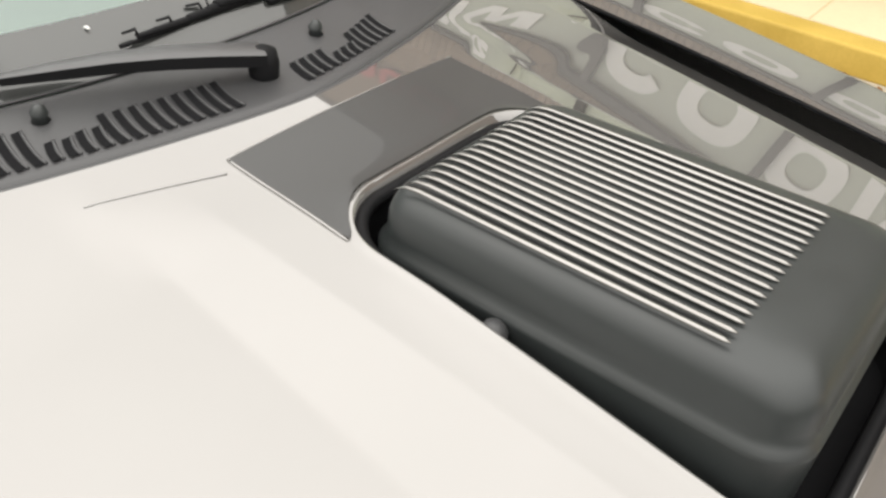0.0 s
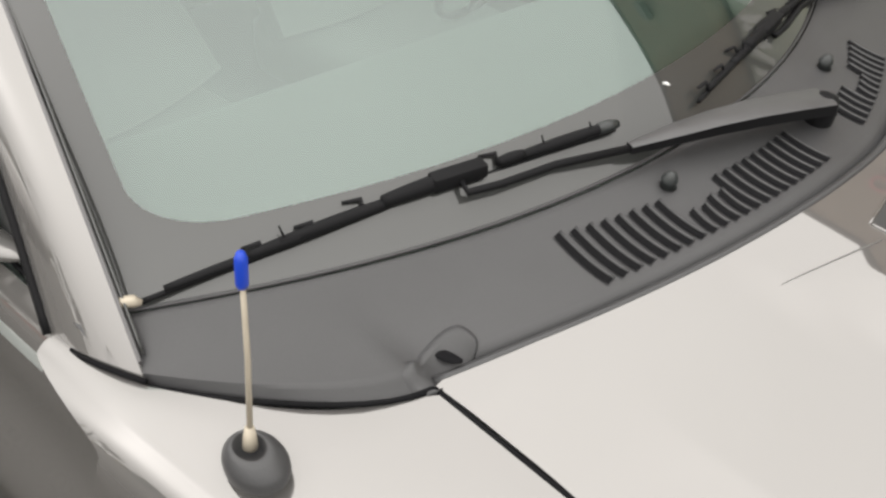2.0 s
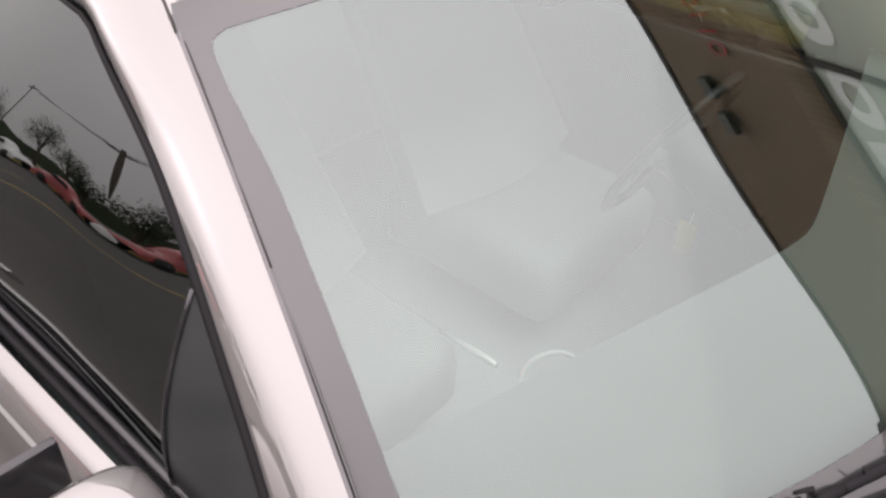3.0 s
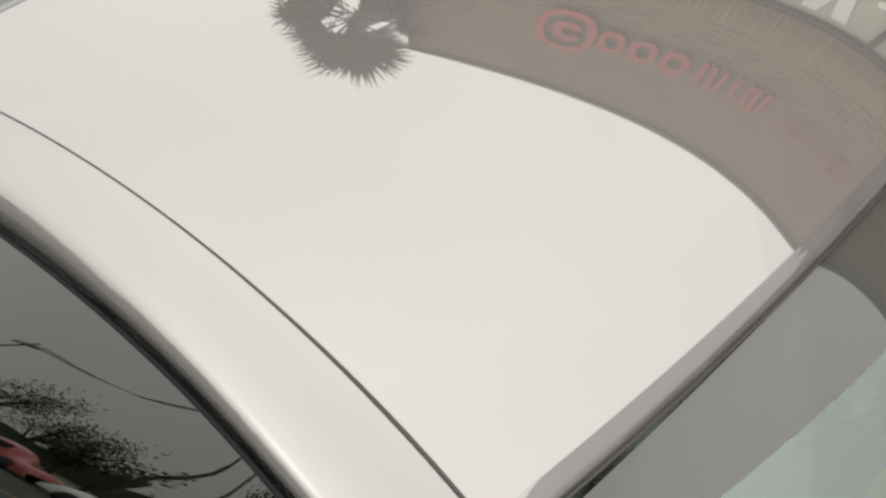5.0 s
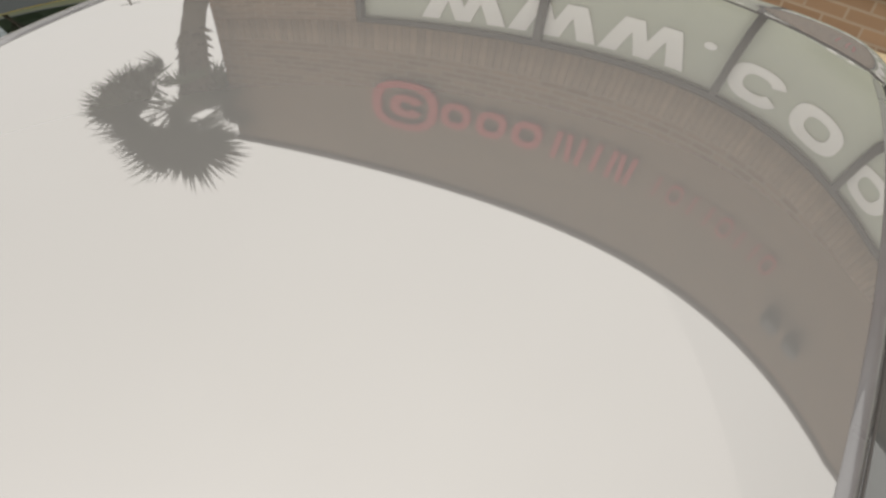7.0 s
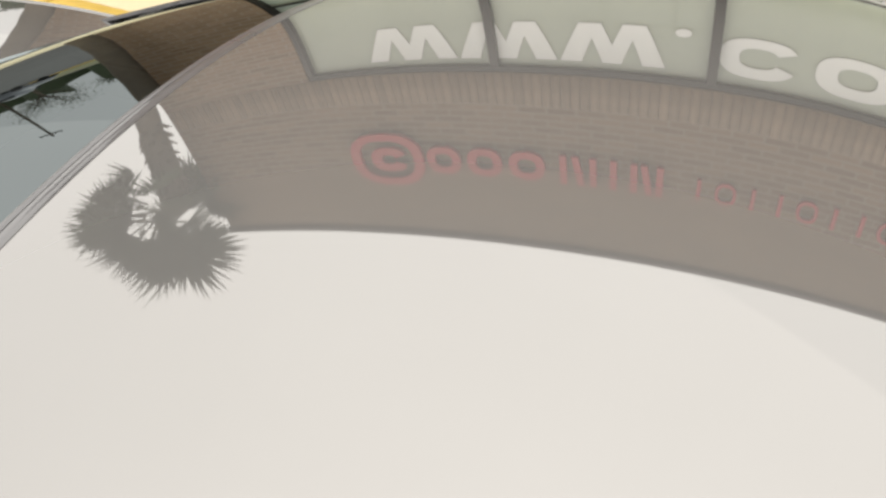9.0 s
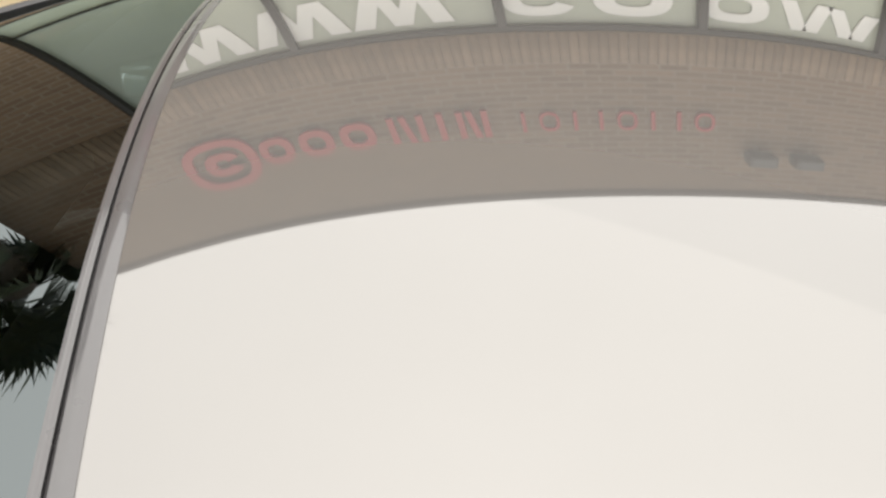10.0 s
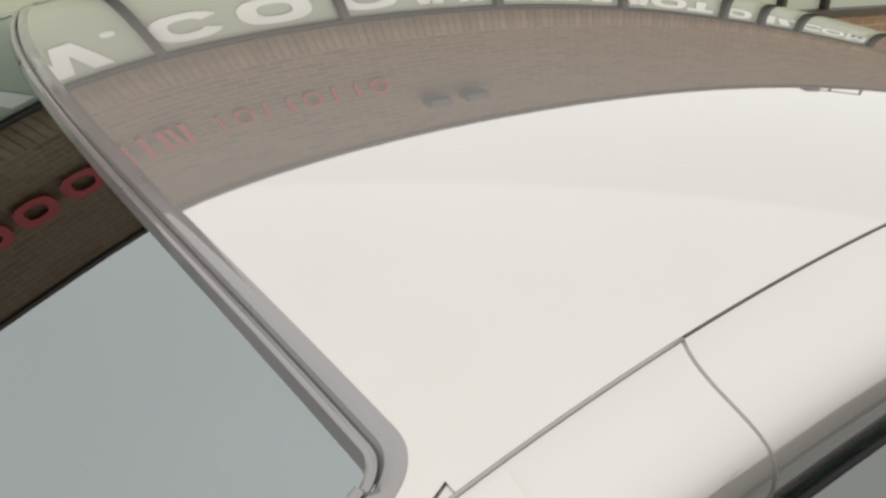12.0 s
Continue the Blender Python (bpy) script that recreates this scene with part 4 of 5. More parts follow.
# ---------------------------------------------------------------- wipers
def on_glass(x, y, up):
    """A point on the windscreen above (x, y)."""
    best = None
    for i in range(0, 41):
        u = i / 100
        yb = y / (0.845 + (0.612 - 0.845) * u)
        p = windscreen(u, (yb + 1) / 2)
        d = abs(p.x - x)
        if best is None or d < best[0]:
            best = (d, p)
    return Vector((x, y, best[1].z + up))


def bar(name, pts, radii, parent, mat=None, squash=1.0, label=""):
    return part(name, tube(name, pts, radii, mat or RUBBER, 8, squash=squash), parent, label)


def wiper(pivot, blade_a, blade_b, elbow, clip, label):
    """An arm from the pivot to the elbow, a thin hooked rod on to the clip, and a worn blade in short linked pieces."""
    up = Vector((0, 0, 1))
    w = part("wiper", tube("wiper", [pivot - 0.045 * up, pivot - 0.004 * up, pivot + 0.012 * up, pivot + 0.018 * up], [0.018, 0.021, 0.018, 0.007], RUBBER, 16), car, label)
    a = pivot + 0.010 * up
    arm = [a.lerp(elbow, t) + up * 0.010 * math.sin(math.pi * t) for t in (0, 0.2, 0.4, 0.6, 0.8, 1.0)]
    run = (elbow - pivot).normalized()
    across = Vector((-run.y, run.x, 0)) * (1 if run.y < 0 else -1)
    sizes = [0.022, 0.0215, 0.020, 0.017, 0.013, 0.006]

    def section(i, q):
        """Round the arm: a flat top, a rounded front shoulder and an upright front."""
        w, h = sizes[i], 0.009 + 0.5 * sizes[i]
        a, b = ((-1.0, -0.9), (-1.0, -0.1), (-0.8, 0.0), (0.8, 0.0), (1.0, -0.1), (1.0, -0.9))[q]
        return arm[i] - across * (w * a) + up * (h * b + 0.006)

    bar_vs = [section(i, q) for i in range(6) for q in range(6)]
    # top faces painted paler as if skylit, side faces near-black
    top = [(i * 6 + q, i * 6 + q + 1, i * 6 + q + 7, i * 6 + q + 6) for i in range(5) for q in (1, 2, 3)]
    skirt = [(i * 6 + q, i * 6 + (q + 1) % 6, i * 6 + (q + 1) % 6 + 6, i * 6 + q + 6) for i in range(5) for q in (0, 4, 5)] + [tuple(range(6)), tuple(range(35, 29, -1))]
    part("wiper_arm", mesh_of("wiper_arm", bar_vs, top, FADED_SKYLIT), w, "broad flat-topped wiper arm")
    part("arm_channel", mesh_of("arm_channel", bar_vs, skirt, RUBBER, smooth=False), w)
    d = blade_b - blade_a
    at = (clip - blade_a).dot(d) / d.length_squared
    side = Vector((-d.y, d.x, 0)).normalized()
    rod = [elbow, elbow.lerp(clip, 0.45), elbow.lerp(clip, 0.8) - side * 0.012, clip - side * 0.014, clip + up * 0.006]
    bar("wiper_rod", rod, [0.0050, 0.0048, 0.0046, 0.0046, 0.0040], w, label="thin hooked wiper rod")

    def on(t, lift=0.0, off=0.0):
        return blade_a + d * t + up * (lift + 0.004 * math.sin(math.pi * t)) + side * off

    bar("blade_rubber", [on(i / 24, 0.001) for i in range(25)], [0.0030] * 25, w)
    for t0, t1, r, lift in ((0.05, 0.30, 0.0052, 0.006), (0.20, 0.42, 0.0072, 0.008), (0.26, at - 0.13, 0.0074, 0.010), (at - 0.16, at + 0.04, 0.0096, 0.014), (at + 0.09, at + 0.15, 0.0070, 0.012), (at + 0.14, 0.985, 0.0072, 0.010)):
        bar("blade_link", [on(t0 + (t1 - t0) * i / 8, lift) for i in range(9)], [r * (0.55 + 0.45 * math.sin(math.pi * (0.12 + 0.76 * i / 8))) for i in range(9)], w)
    c = on(at, 0.014)
    ang = math.atan2(d.y, d.x)
    clip_box = box("blade_clip", (-0.034, -0.010, -0.009), (0.034, 0.010, 0.009), RUBBER, 0.004)
    clip_box.transform(Matrix.Translation(c) @ Matrix.Rotation(ang, 4, "Z"))
    part("blade_clip", clip_box, w)
    # bent tabs and loose ends of the old holder
    for t, off, h in ((at - 0.20, 0.016, 0.016), (at - 0.30, 0.009, 0.010), (at + 0.09, 0.015, 0.014), (at - 0.40, 0.008, 0.008)):
        bar("bent_tab", [on(t, 0.008), on(t + 0.004, 0.010 + h * 0.5, off * 0.7), on(t - 0.030, 0.008 + h * 0.6, off)], [0.0032, 0.0034, 0.0024], w, squash=0.6)
    for t, h in ((0.27, 0.016), (at + 0.20, 0.014), (0.94, 0.010)):
        bar("loose_end", [on(t, 0.010), on(t - 0.006, 0.012 + h, 0.004)], [0.0016, 0.0010], w)
    bar("end_cap", [on(0.955, 0.010), on(0.985, 0.010), on(1.005, 0.009)], [0.0072, 0.0074, 0.0050], w, SCOOP)
    return w


b1, b2 = Vector((-0.2555, -0.808, 0.984)), Vector((-0.044, -0.275, 1.010))
wiper(Vector((0.118, -0.012, 0.988)), b1, b2, Vector((-0.015, -0.288, 1.004)), Vector((-0.115, -0.480, 1.010)), "black worn wiper resting low on the windscreen")
b3, b4 = on_glass(0.000, -0.140, 0.010), on_glass(-0.030, 0.400, 0.012)
wiper(Vector((0.000, 0.600, 0.965)), b3, b4, on_glass(-0.010, 0.330, 0.018), b3.lerp(b4, 0.45) + Vector((0, 0, 0.006)), "black wiper lying on the driver's half of the glass")
cap_pts = [b1 + Vector((-0.010, -0.016, 0.004)), b1 + Vector((-0.004, -0.010, 0.009)), b1 + Vector((0.0, -0.002, 0.006)), b1 + Vector((0.004, 0.004, 0.002))]
part("blade_tip", tube("blade_tip", cap_pts, [0.003, 0.006, 0.0065, 0.003], BRASS, 8), car, "pale torn end of the wiper blade")

# ---------------------------------------------------------------- aerial
A0 = Vector((-0.054, -0.837, 0.946))
vs, fs, n = [], [], 32
prof = [(1.0, -0.004), (1.0, 0.004), (0.93, 0.010), (0.72, 0.017), (0.54, 0.021), (0.47, 0.020), (0.42, 0.008)]
for r, h in prof:
    for i in range(n):
        a = 2 * math.pi * i / n
        vs.append(A0 + Vector((0.034 * r * math.cos(a) - 0.010 * (1 - r), 0.026 * r * math.sin(a), h)))
for k in range(len(prof) - 1):
    for i in range(n):
        b = (i + 1) % n
        fs.append((k * n + i, k * n + b, (k + 1) * n + b, (k + 1) * n + i))
fs.append(tuple((len(prof) - 1) * n + i for i in range(n)))
aerial = part("aerial_base", mesh_of("aerial_base", vs, fs, PLASTIC), car, "oval grey-black aerial base on the fender")
foot = A0 + Vector((-0.007, 0.002, 0.016))
tip = Vector((-0.064, -0.806, 1.162))
part("aerial_socket", tube("aerial_socket", [foot, foot.lerp(tip, 0.06), foot.lerp(tip, 0.12)], [0.007, 0.006, 0.004], BRASS, 12), aerial)
part("aerial_mast", tube("aerial_mast", [foot, foot.lerp(tip, 0.5) + Vector((0.001, 0.001, 0)), tip], [0.0028, 0.0025, 0.0022], BRASS, 8), aerial, "bleached beige aerial mast")
part("aerial_cap", tube("aerial_cap", [foot.lerp(tip, 0.86), foot.lerp(tip, 0.88), foot.lerp(tip, 0.99), tip + (tip - foot) * 0.02], [0.004, 0.0052, 0.0052, 0.003], BLUE, 12), aerial, "bright blue plastic cap")

# ---------------------------------------------------------------- inside the car
def dash_point(u, v):
    y = (2 * v - 1) * 0.80
    front = glass_base_x(y) - 0.004
    back = -0.285 - 0.23 * math.sqrt(y * y + 0.002)
    x = front + (back - front) * min(1.0, u / 0.9) + 0.03 * max(0.0, u - 0.9) * 10
    z = 0.958 + 0.068 * u + 0.03 * math.exp(-((y - 0.37) / 0.16) ** 2) * smoothstep(0.5, 0.9, u) - 0.10 * smoothstep(0.9, 1.0, u)
    return Vector((x, y * (1 - 0.07 * u), z))


dash = part("dashboard", grid("dashboard", dash_point, 30, 50, INNER, flip=True), car, "pale grey dashboard top", thick=0.01)
part("dash_face", box("dash_face", (-0.40, -0.72, 0.40), (-0.30, 0.72, 0.78), SEAT, 0.04, 3), dash)
wheel_c = Vector((-0.68, 0.37, 0.86))
axis_x, axis_up = Vector((0, 1, 0)), Vector((0.45, 0, 0.89))
wheel_pts = [wheel_c + 0.185 * (math.cos(2 * math.pi * i / 48) * axis_x + math.sin(2 * math.pi * i / 48) * axis_up) for i in range(49)]
steering = part("steering_wheel", tube("steering_wheel", wheel_pts, [0.010] * 49, PLASTIC, 10, cap=False), car, "dark grey steering wheel")
part("wheel_boss", tube("wheel_boss", [wheel_c + Vector((0.2, 0, -0.1)), wheel_c, wheel_c + Vector((-0.02, 0, 0.01))], [0.03, 0.06, 0.05], PLASTIC, 14), steering)
for a in (0.1, math.pi - 0.1, -math.pi / 2):
    part("wheel_spoke", tube("wheel_spoke", [wheel_c, wheel_c + 0.18 * (math.cos(a) * axis_x + math.sin(a) * axis_up)], [0.018, 0.014], PLASTIC, 8, squash=0.5), steering)
for s in (-1, 1):
    y = s * 0.37
    seat = part("front_seat", box("front_seat", (-1.30, y - 0.24, 0.42), (-0.78, y + 0.24, 0.60), SEAT, 0.06, 3), car, "grey front seat")
    back = grid("seat_back", lambda u, v: Vector((-1.18 - 0.28 * u + 0.05 * math.sin(math.pi * v), y + (2 * v - 1) * (0.25 - 0.05 * u), 0.56 + 0.44 * u)), 8, 10, SEAT)
    part("seat_back", back, seat, thick=0.10)
    part("head_rest", box("head_rest", (-1.58, y - 0.13, 1.00), (-1.47, y + 0.13, 1.15), SEAT, 0.04, 3), seat)
part("rear_seat", box("rear_seat", (-2.05, -0.62, 0.42), (-1.68, 0.62, 0.80), SEAT, 0.08, 3), car, "grey rear bench")
part("parcel_shelf", box("parcel_shelf", (-2.36, -0.66, 0.88), (-2.0, 0.66, 0.92), CARPET, 0.01), car, "dark parcel shelf")
part("cabin_floor", box("cabin_floor", (-2.1, -0.86, 0.30), (-0.1, 0.86, 0.34), CARPET, 0.01), car)
for s in (-1, 1):
    part("door_lining", box("door_lining", (-1.95, min(s * 0.84, s * 0.885), 0.34), (-0.34, max(s * 0.84, s * 0.885), 0.90), SEAT, 0.015), car, "grey door lining")
part("headliner", grid("headliner", lambda u, v: roof_point(0.04 + 0.92 * u, 0.05 + 0.9 * v) - Vector((0, 0, 0.035)), 14, 14, INNER), car, "pale headliner", thick=0.006)
inner_mirror = part("rear_view_mirror", box("rear_view_mirror", (-0.72, -0.11, 1.26), (-0.695, 0.11, 1.32), TRIM, 0.01), car, "black rear-view mirror")
part("mirror_stem", tube("mirror_stem", [(-0.695, 0, 1.29), (-0.66, 0, 1.325), (-0.69, 0, 1.365)], [0.008, 0.007, 0.01], TRIM, 8), inner_mirror)
ring_pts = [Vector((-0.572 + 0.042 * math.cos(a), -0.165 + 0.062 * math.sin(a), 0.668)) for a in [0.5 + 3.6 * i / 20 for i in range(21)]]
part("floor_ring", tube("floor_ring", ring_pts, [0.0015] + [0.0045] * 19 + [0.0015], BRIGHT, 8), car, "pale bright ring of trim low inside the car")
part("bright_strip", tube("bright_strip", [(-0.826, -0.162, 0.605), (-0.745, -0.179, 0.627), (-0.664, -0.196, 0.649)], [0.004, 0.006, 0.007], BRIGHT, 8), car, "bright metal strip low inside the car")
part("tag_cord", tube("tag_cord", [(-0.567, 0.277, 0.762), (-0.566, 0.279, 0.788)], [0.002, 0.002], WHITE, 6), car, "thin white cord of the paper tag")
part("paper_tag", box("paper_tag", (-0.589, 0.275, 0.694), (-0.551, 0.279, 0.762), YELLOW_TAG, 0.0008), car, "yellow paper tag hanging behind the glass")
part("orange_tag", box("orange_tag", (-1.176, -0.160, 0.462), (-1.150, -0.132, 0.483), ORANGE, 0.002), car, "small orange tag low inside the car")
for x, y in ((-0.221, -0.304), (-0.041, -0.158)):
    z = on_glass(x, y, 0.002).z if x > -0.1 else 0.985
    part("pale_fleck", tube("pale_fleck", [(x - 0.005, y, z), (x, y + 0.001, z + 0.001), (x + 0.005, y + 0.002, z)], [0.0012, 0.0024, 0.0012], BRIGHT, 8), car, "small pale fleck at the windscreen's foot")

# ---------------------------------------------------------------- ground, kerb, pavement
KERB_Y, WALL_Y, WALL_TOP = 3.02, 4.43, 5.126
tagged(new("ground", grid("ground", lambda u, v: Vector((-250 + 500 * u, -250 + 500 * v, 0.0)), 40, 40, ASPHALT)), "worn grey-brown asphalt car park", "ground", kind="structure")
pavement = tagged(new("pavement", box("pavement", (-26, KERB_Y + 0.16, 0.0), (26, WALL_Y + 0.02, 0.128), CONCRETE)), "pale sunlit concrete pavement along the building", "pavement", kind="structure")
for i in range(34):
    x = -25.5 + 1.5 * i
    part("paving_slab", box("paving_slab", (x + 0.006, KERB_Y + 0.166, 0.126), (x + 1.494, WALL_Y - 0.005, 0.134), CONCRETE, 0.003, 1), pavement)
kerb = tagged(new("kerb", box("kerb", (-26, KERB_Y + 0.012, 0.0), (26, KERB_Y + 0.158, 0.11), GUTTER)), "yellow-painted concrete kerb", "kerb", kind="structure")
kerb_piece = box("kerb_stone", (0.004, KERB_Y, 0.0), (2.996, KERB_Y + 0.16, 0.132), YELLOW, 0.018, 3)
for i in range(17):
    ob = part("kerb_stone", kerb_piece, kerb)
    ob.location = (-25.5 + 3 * i, 0, 0)
tagged(new("gutter", grid("gutter", lambda u, v: Vector((-26 + 52 * u, KERB_Y - 0.42 + 0.43 * v, 0.004 + 0.004 * v)), 120, 6, GUTTER)), "stained concrete gutter at the kerb's foot", "gutter", kind="structure")
rnd = random.Random(4)
vs, fs = [], []
for i in range(900):
    x, y = rnd.uniform(-8, 5), KERB_Y - abs(rnd.gauss(0, 0.09)) - 0.01
    r, a, z = rnd.uniform(0.008, 0.026), rnd.uniform(0, 6.28), 0.010 + rnd.uniform(0, 0.012)
    k = len(vs)
    for b, q in ((0, 1.0), (1.7, 0.5), (3.14, 1.0), (4.6, 0.5)):
        vs.append((x + r * q * math.cos(a + b), y + r * q * math.sin(a + b), z + rnd.uniform(-0.004, 0.006)))
    fs.append((k, k + 1, k + 2, k + 3))
LITTER = material("dead_leaves", (0.20, 0.10, 0.035), 0.85, vary=0.4, scale=9)
tagged(new("leaf_litter", mesh_of("leaf_litter", vs, fs, LITTER)), "brown dead leaves lying along the gutter", "leaves", kind="stuff")

# ---------------------------------------------------------------- the building beside the car
BX0, BX1 = -5.90, 9.5
BARS = [-4.25, -2.62, -1.06, 0.38, 1.76, 3.12, 4.47, 5.05, 5.68, 7.08]
SILL_Z, HEAD_Z = 0.42, 3.031


def wall_piece(name, x0, x1, z0, z1, label):
    return tagged(new(name, box(name, (x0, WALL_Y, z0), (x1, WALL_Y + 0.3, z1), BRICK)), label, "wall", kind="structure")


wall_piece("wall_front_left", BX0, BARS[0], 0.0, WALL_TOP, "brown brick wall beside the shop windows")
wall_piece("wall_front_right", BARS[-1], BX1, 0.0, WALL_TOP, "brown brick wall at the end of the shop windows")
over = wall_piece("wall_front_upper", BARS[0], BARS[-1], HEAD_Z + 0.002, WALL_TOP, "brown brick wall above the shop windows")
wall_piece("wall_front_lower", BARS[0], BARS[-1], 0.0, SILL_Z, "low brown brick wall below the shop windows")
tagged(new("wall_side", box("wall_side", (BX0, WALL_Y + 0.3, 0), (BX0 + 0.3, WALL_Y + 12, WALL_TOP), BRICK)), "brown brick side wall", "wall", kind="structure")
tagged(new("wall_far_side", box("wall_far_side", (BX1 - 0.3, WALL_Y + 0.3, 0), (BX1, WALL_Y + 12, WALL_TOP), BRICK)), "brown brick side wall", "wall", kind="structure")
tagged(new("wall_back", box("wall_back", (BX0 + 0.3, WALL_Y + 11.7, 0), (BX1 - 0.3, WALL_Y + 12, WALL_TOP), BRICK)), "brown brick back wall", "wall", kind="structure")
tagged(new("flat_roof", box("flat_roof", (BX0 + 0.3, WALL_Y + 0.3, 4.5), (BX1 - 0.3, WALL_Y + 11.7, 4.7), GUTTER)), "flat roof behind the parapet", "roof", kind="structure")
tagged(new("parapet_coping", box("parapet_coping", (BX0 - 0.03, WALL_Y - 0.03, WALL_TOP), (BX1 + 0.03, WALL_Y + 0.36, WALL_TOP + 0.07), COPING, 0.01)), "dark metal coping along the parapet", "coping", kind="structure")

# shop windows: frame, bars, panes, and a blind wall behind
shop = tagged(new("window_1", box("window_frame", (BARS[0], WALL_Y + 0.02, HEAD_Z - 0.07), (BARS[-1], WALL_Y + 0.16, HEAD_Z), BRONZE, 0.006)), "long shop window with a bronze frame and filmed panes", "window", kind="structure")
part("window_sill", box("window_sill", (BARS[0] - 0.02, WALL_Y - 0.04, SILL_Z), (BARS[-1] + 0.02, WALL_Y + 0.16, SILL_Z + 0.07), BRONZE, 0.008), shop)
for i, x in enumerate(BARS):
    w = 0.035 if 0 < i < len(BARS) - 1 else 0.05
    part("window_bar", box("window_bar", (x - w, WALL_Y + 0.015, SILL_Z + 0.07), (x + w, WALL_Y + 0.155, HEAD_Z - 0.07), BRONZE, 0.006), shop)
for a, b in zip(BARS[:-1], BARS[1:]):
    part("rail", box("rail", (a + 0.036, WALL_Y + 0.03, 1.02), (b - 0.036, WALL_Y + 0.13, 1.08), BRONZE, 0.005), shop)
    part("pane", box("pane", (a + 0.036, WALL_Y + 0.085, 1.08), (b - 0.036, WALL_Y + 0.10, HEAD_Z - 0.07), PANE), shop, "pale filmed pane")
    part("pane", box("pane", (a + 0.036, WALL_Y + 0.085, SILL_Z + 0.07), (b - 0.036, WALL_Y + 0.10, 1.02), PANE), shop, "pale filmed pane")

# upright bricks over the windows, each one a piece
soldier = box("brick", (0.004, WALL_Y - 0.012, 0.0), (0.068, WALL_Y + 0.02, 0.385), SOLDIER, 0.004, 1)
for i in range(186):
    ob = part("brick", soldier, over)
    ob.location = (BX0 + 0.02 + 0.0722 * i, 0, HEAD_Z + 0.012 + rnd.uniform(-0.002, 0.002))

# white lettering and shapes on the panes
lettering = thing("window_lettering", (1.3, WALL_Y, 2.2), "big white vinyl letters and shapes on the shop window", "lettering")
LY = WALL_Y + 0.078


def place_text(words, x, z, size, mat, parent, y, wide=1.0):
    x = 0.165 + 1.016 * x
    me = text_mesh("letter", words, size, mat)
    me.transform(Matrix.Translation((x, y, z)) @ Matrix.Rotation(radians(90), 4, "X") @ Matrix.Diagonal((wide, 1, 1, 1)))
    xs = [v.co.x for v in me.vertices]
    return part("letter", me, parent)


def ring_shape(x, z, w, h, hole, mat, parent, y, cut=0.0, name="ring", depth=0.008):
    x = 0.165 + 1.016 * x
    n, vs, fs = 48, [], []
    for i in range(n + 1):
        a = cut + (2 * math.pi - 2 * cut) * i / n
        c, s = math.cos(a), math.sin(a)
        q = (abs(c) ** 2.6 + abs(s) ** 2.6) ** (-1 / 2.6)
        for f in (1.0, hole):
            for d in (0, depth):
                vs.append((x + q * c * w / 2 * f, y - d, z + q * s * h / 2 * f))
    for i in range(n):
        k, m = 4 * i, 4 * i + 4
        fs += [(k + 1, m + 1, m + 3, k + 3), (k, m, m + 1, k + 1), (k + 2, k + 3, m + 3, m + 2)]
    return part(name, mesh_of(name, vs, fs, mat, smooth=False), parent)


def block_shape(x, z, w, h, mat, parent, y, lean=0.0, depth=0.008, name="block"):
    x = 0.165 + 1.016 * x
    vs = [(x - w / 2 + lean, y, z + h / 2), (x + w / 2 + lean, y, z + h / 2), (x + w / 2 - lean, y, z - h / 2), (x - w / 2 - lean, y, z - h / 2)]
    vs += [(p[0], y - depth, p[2]) for p in vs]
    return part(name, mesh_of(name, vs, [(4, 7, 6, 5), (0, 1, 5, 4), (1, 2, 6, 5), (2, 3, 7, 6), (3, 0, 4, 7)], mat, smooth=False), parent)


TZ, TH = 2.381, 0.46
W_OUTLINE = [(0, 1), (0.21, 1), (0.31, 0.40), (0.41, 1), (0.59, 1), (0.69, 0.40), (0.79, 1), (1, 1), (0.81, 0), (0.60, 0), (0.50, 0.56), (0.40, 0), (0.19, 0)]


def heavy_w(x, z, w, h, parent, y, depth=0.008):
    """A broad capital W cut from one sheet."""
    x = 0.165 + 1.016 * x
    n = len(W_OUTLINE)
    vs = [(x + (px - 0.5) * w, y - d, z + pz * h) for d in (depth, 0) for px, pz in W_OUTLINE]
    fs = [tuple(range(n))[::-1]] + [(i, (i + 1) % n, n + (i + 1) % n, n + i) for i in range(n)]
    return part("letter", mesh_of("letter", vs, fs, WHITE, smooth=False), parent)


for x in (-3.39, -2.64, -1.89):
    heavy_w(x, TZ - 0.02, 0.74, 0.51, lettering, LY)
place_text(".", -1.42, TZ, 0.64, WHITE, lettering, LY)
ZC = TZ + TH / 2
ring_shape(-0.92, ZC, 0.52, TH + 0.02, 0.50, WHITE, lettering, LY, cut=0.5)
ring_shape(-0.27, ZC, 0.56, TH + 0.02, 0.48, WHITE, lettering, LY)
ring_shape(0.45, ZC, 0.50, TH, 0.50, WHITE, lettering, LY)
for k, x in enumerate((0.88, 1.06, 1.24, 1.42)):
    block_shape(x, ZC, 0.12, TH, WHITE, lettering, LY, lean=0.05 * (-1) ** k)
block_shape(1.72, ZC, 0.13, TH, WHITE, lettering, LY)
for k, x in enumerate((1.97, 2.16, 2.35)):
    block_shape(x, ZC, 0.12, TH, WHITE, lettering, LY, lean=0.04 * (k == 1))
for k, x in enumerate((2.60, 2.76, 3.04, 3.18)):
    block_shape(x, ZC, 0.11, TH, WHITE, lettering, LY, lean=0.03 * (-1) ** k)
ring_shape(3.50, ZC, 0.46, TH, 0.5, WHITE, lettering, LY)
block_shape(3.92, ZC + 0.17, 0.36, 0.12, WHITE, lettering, LY)
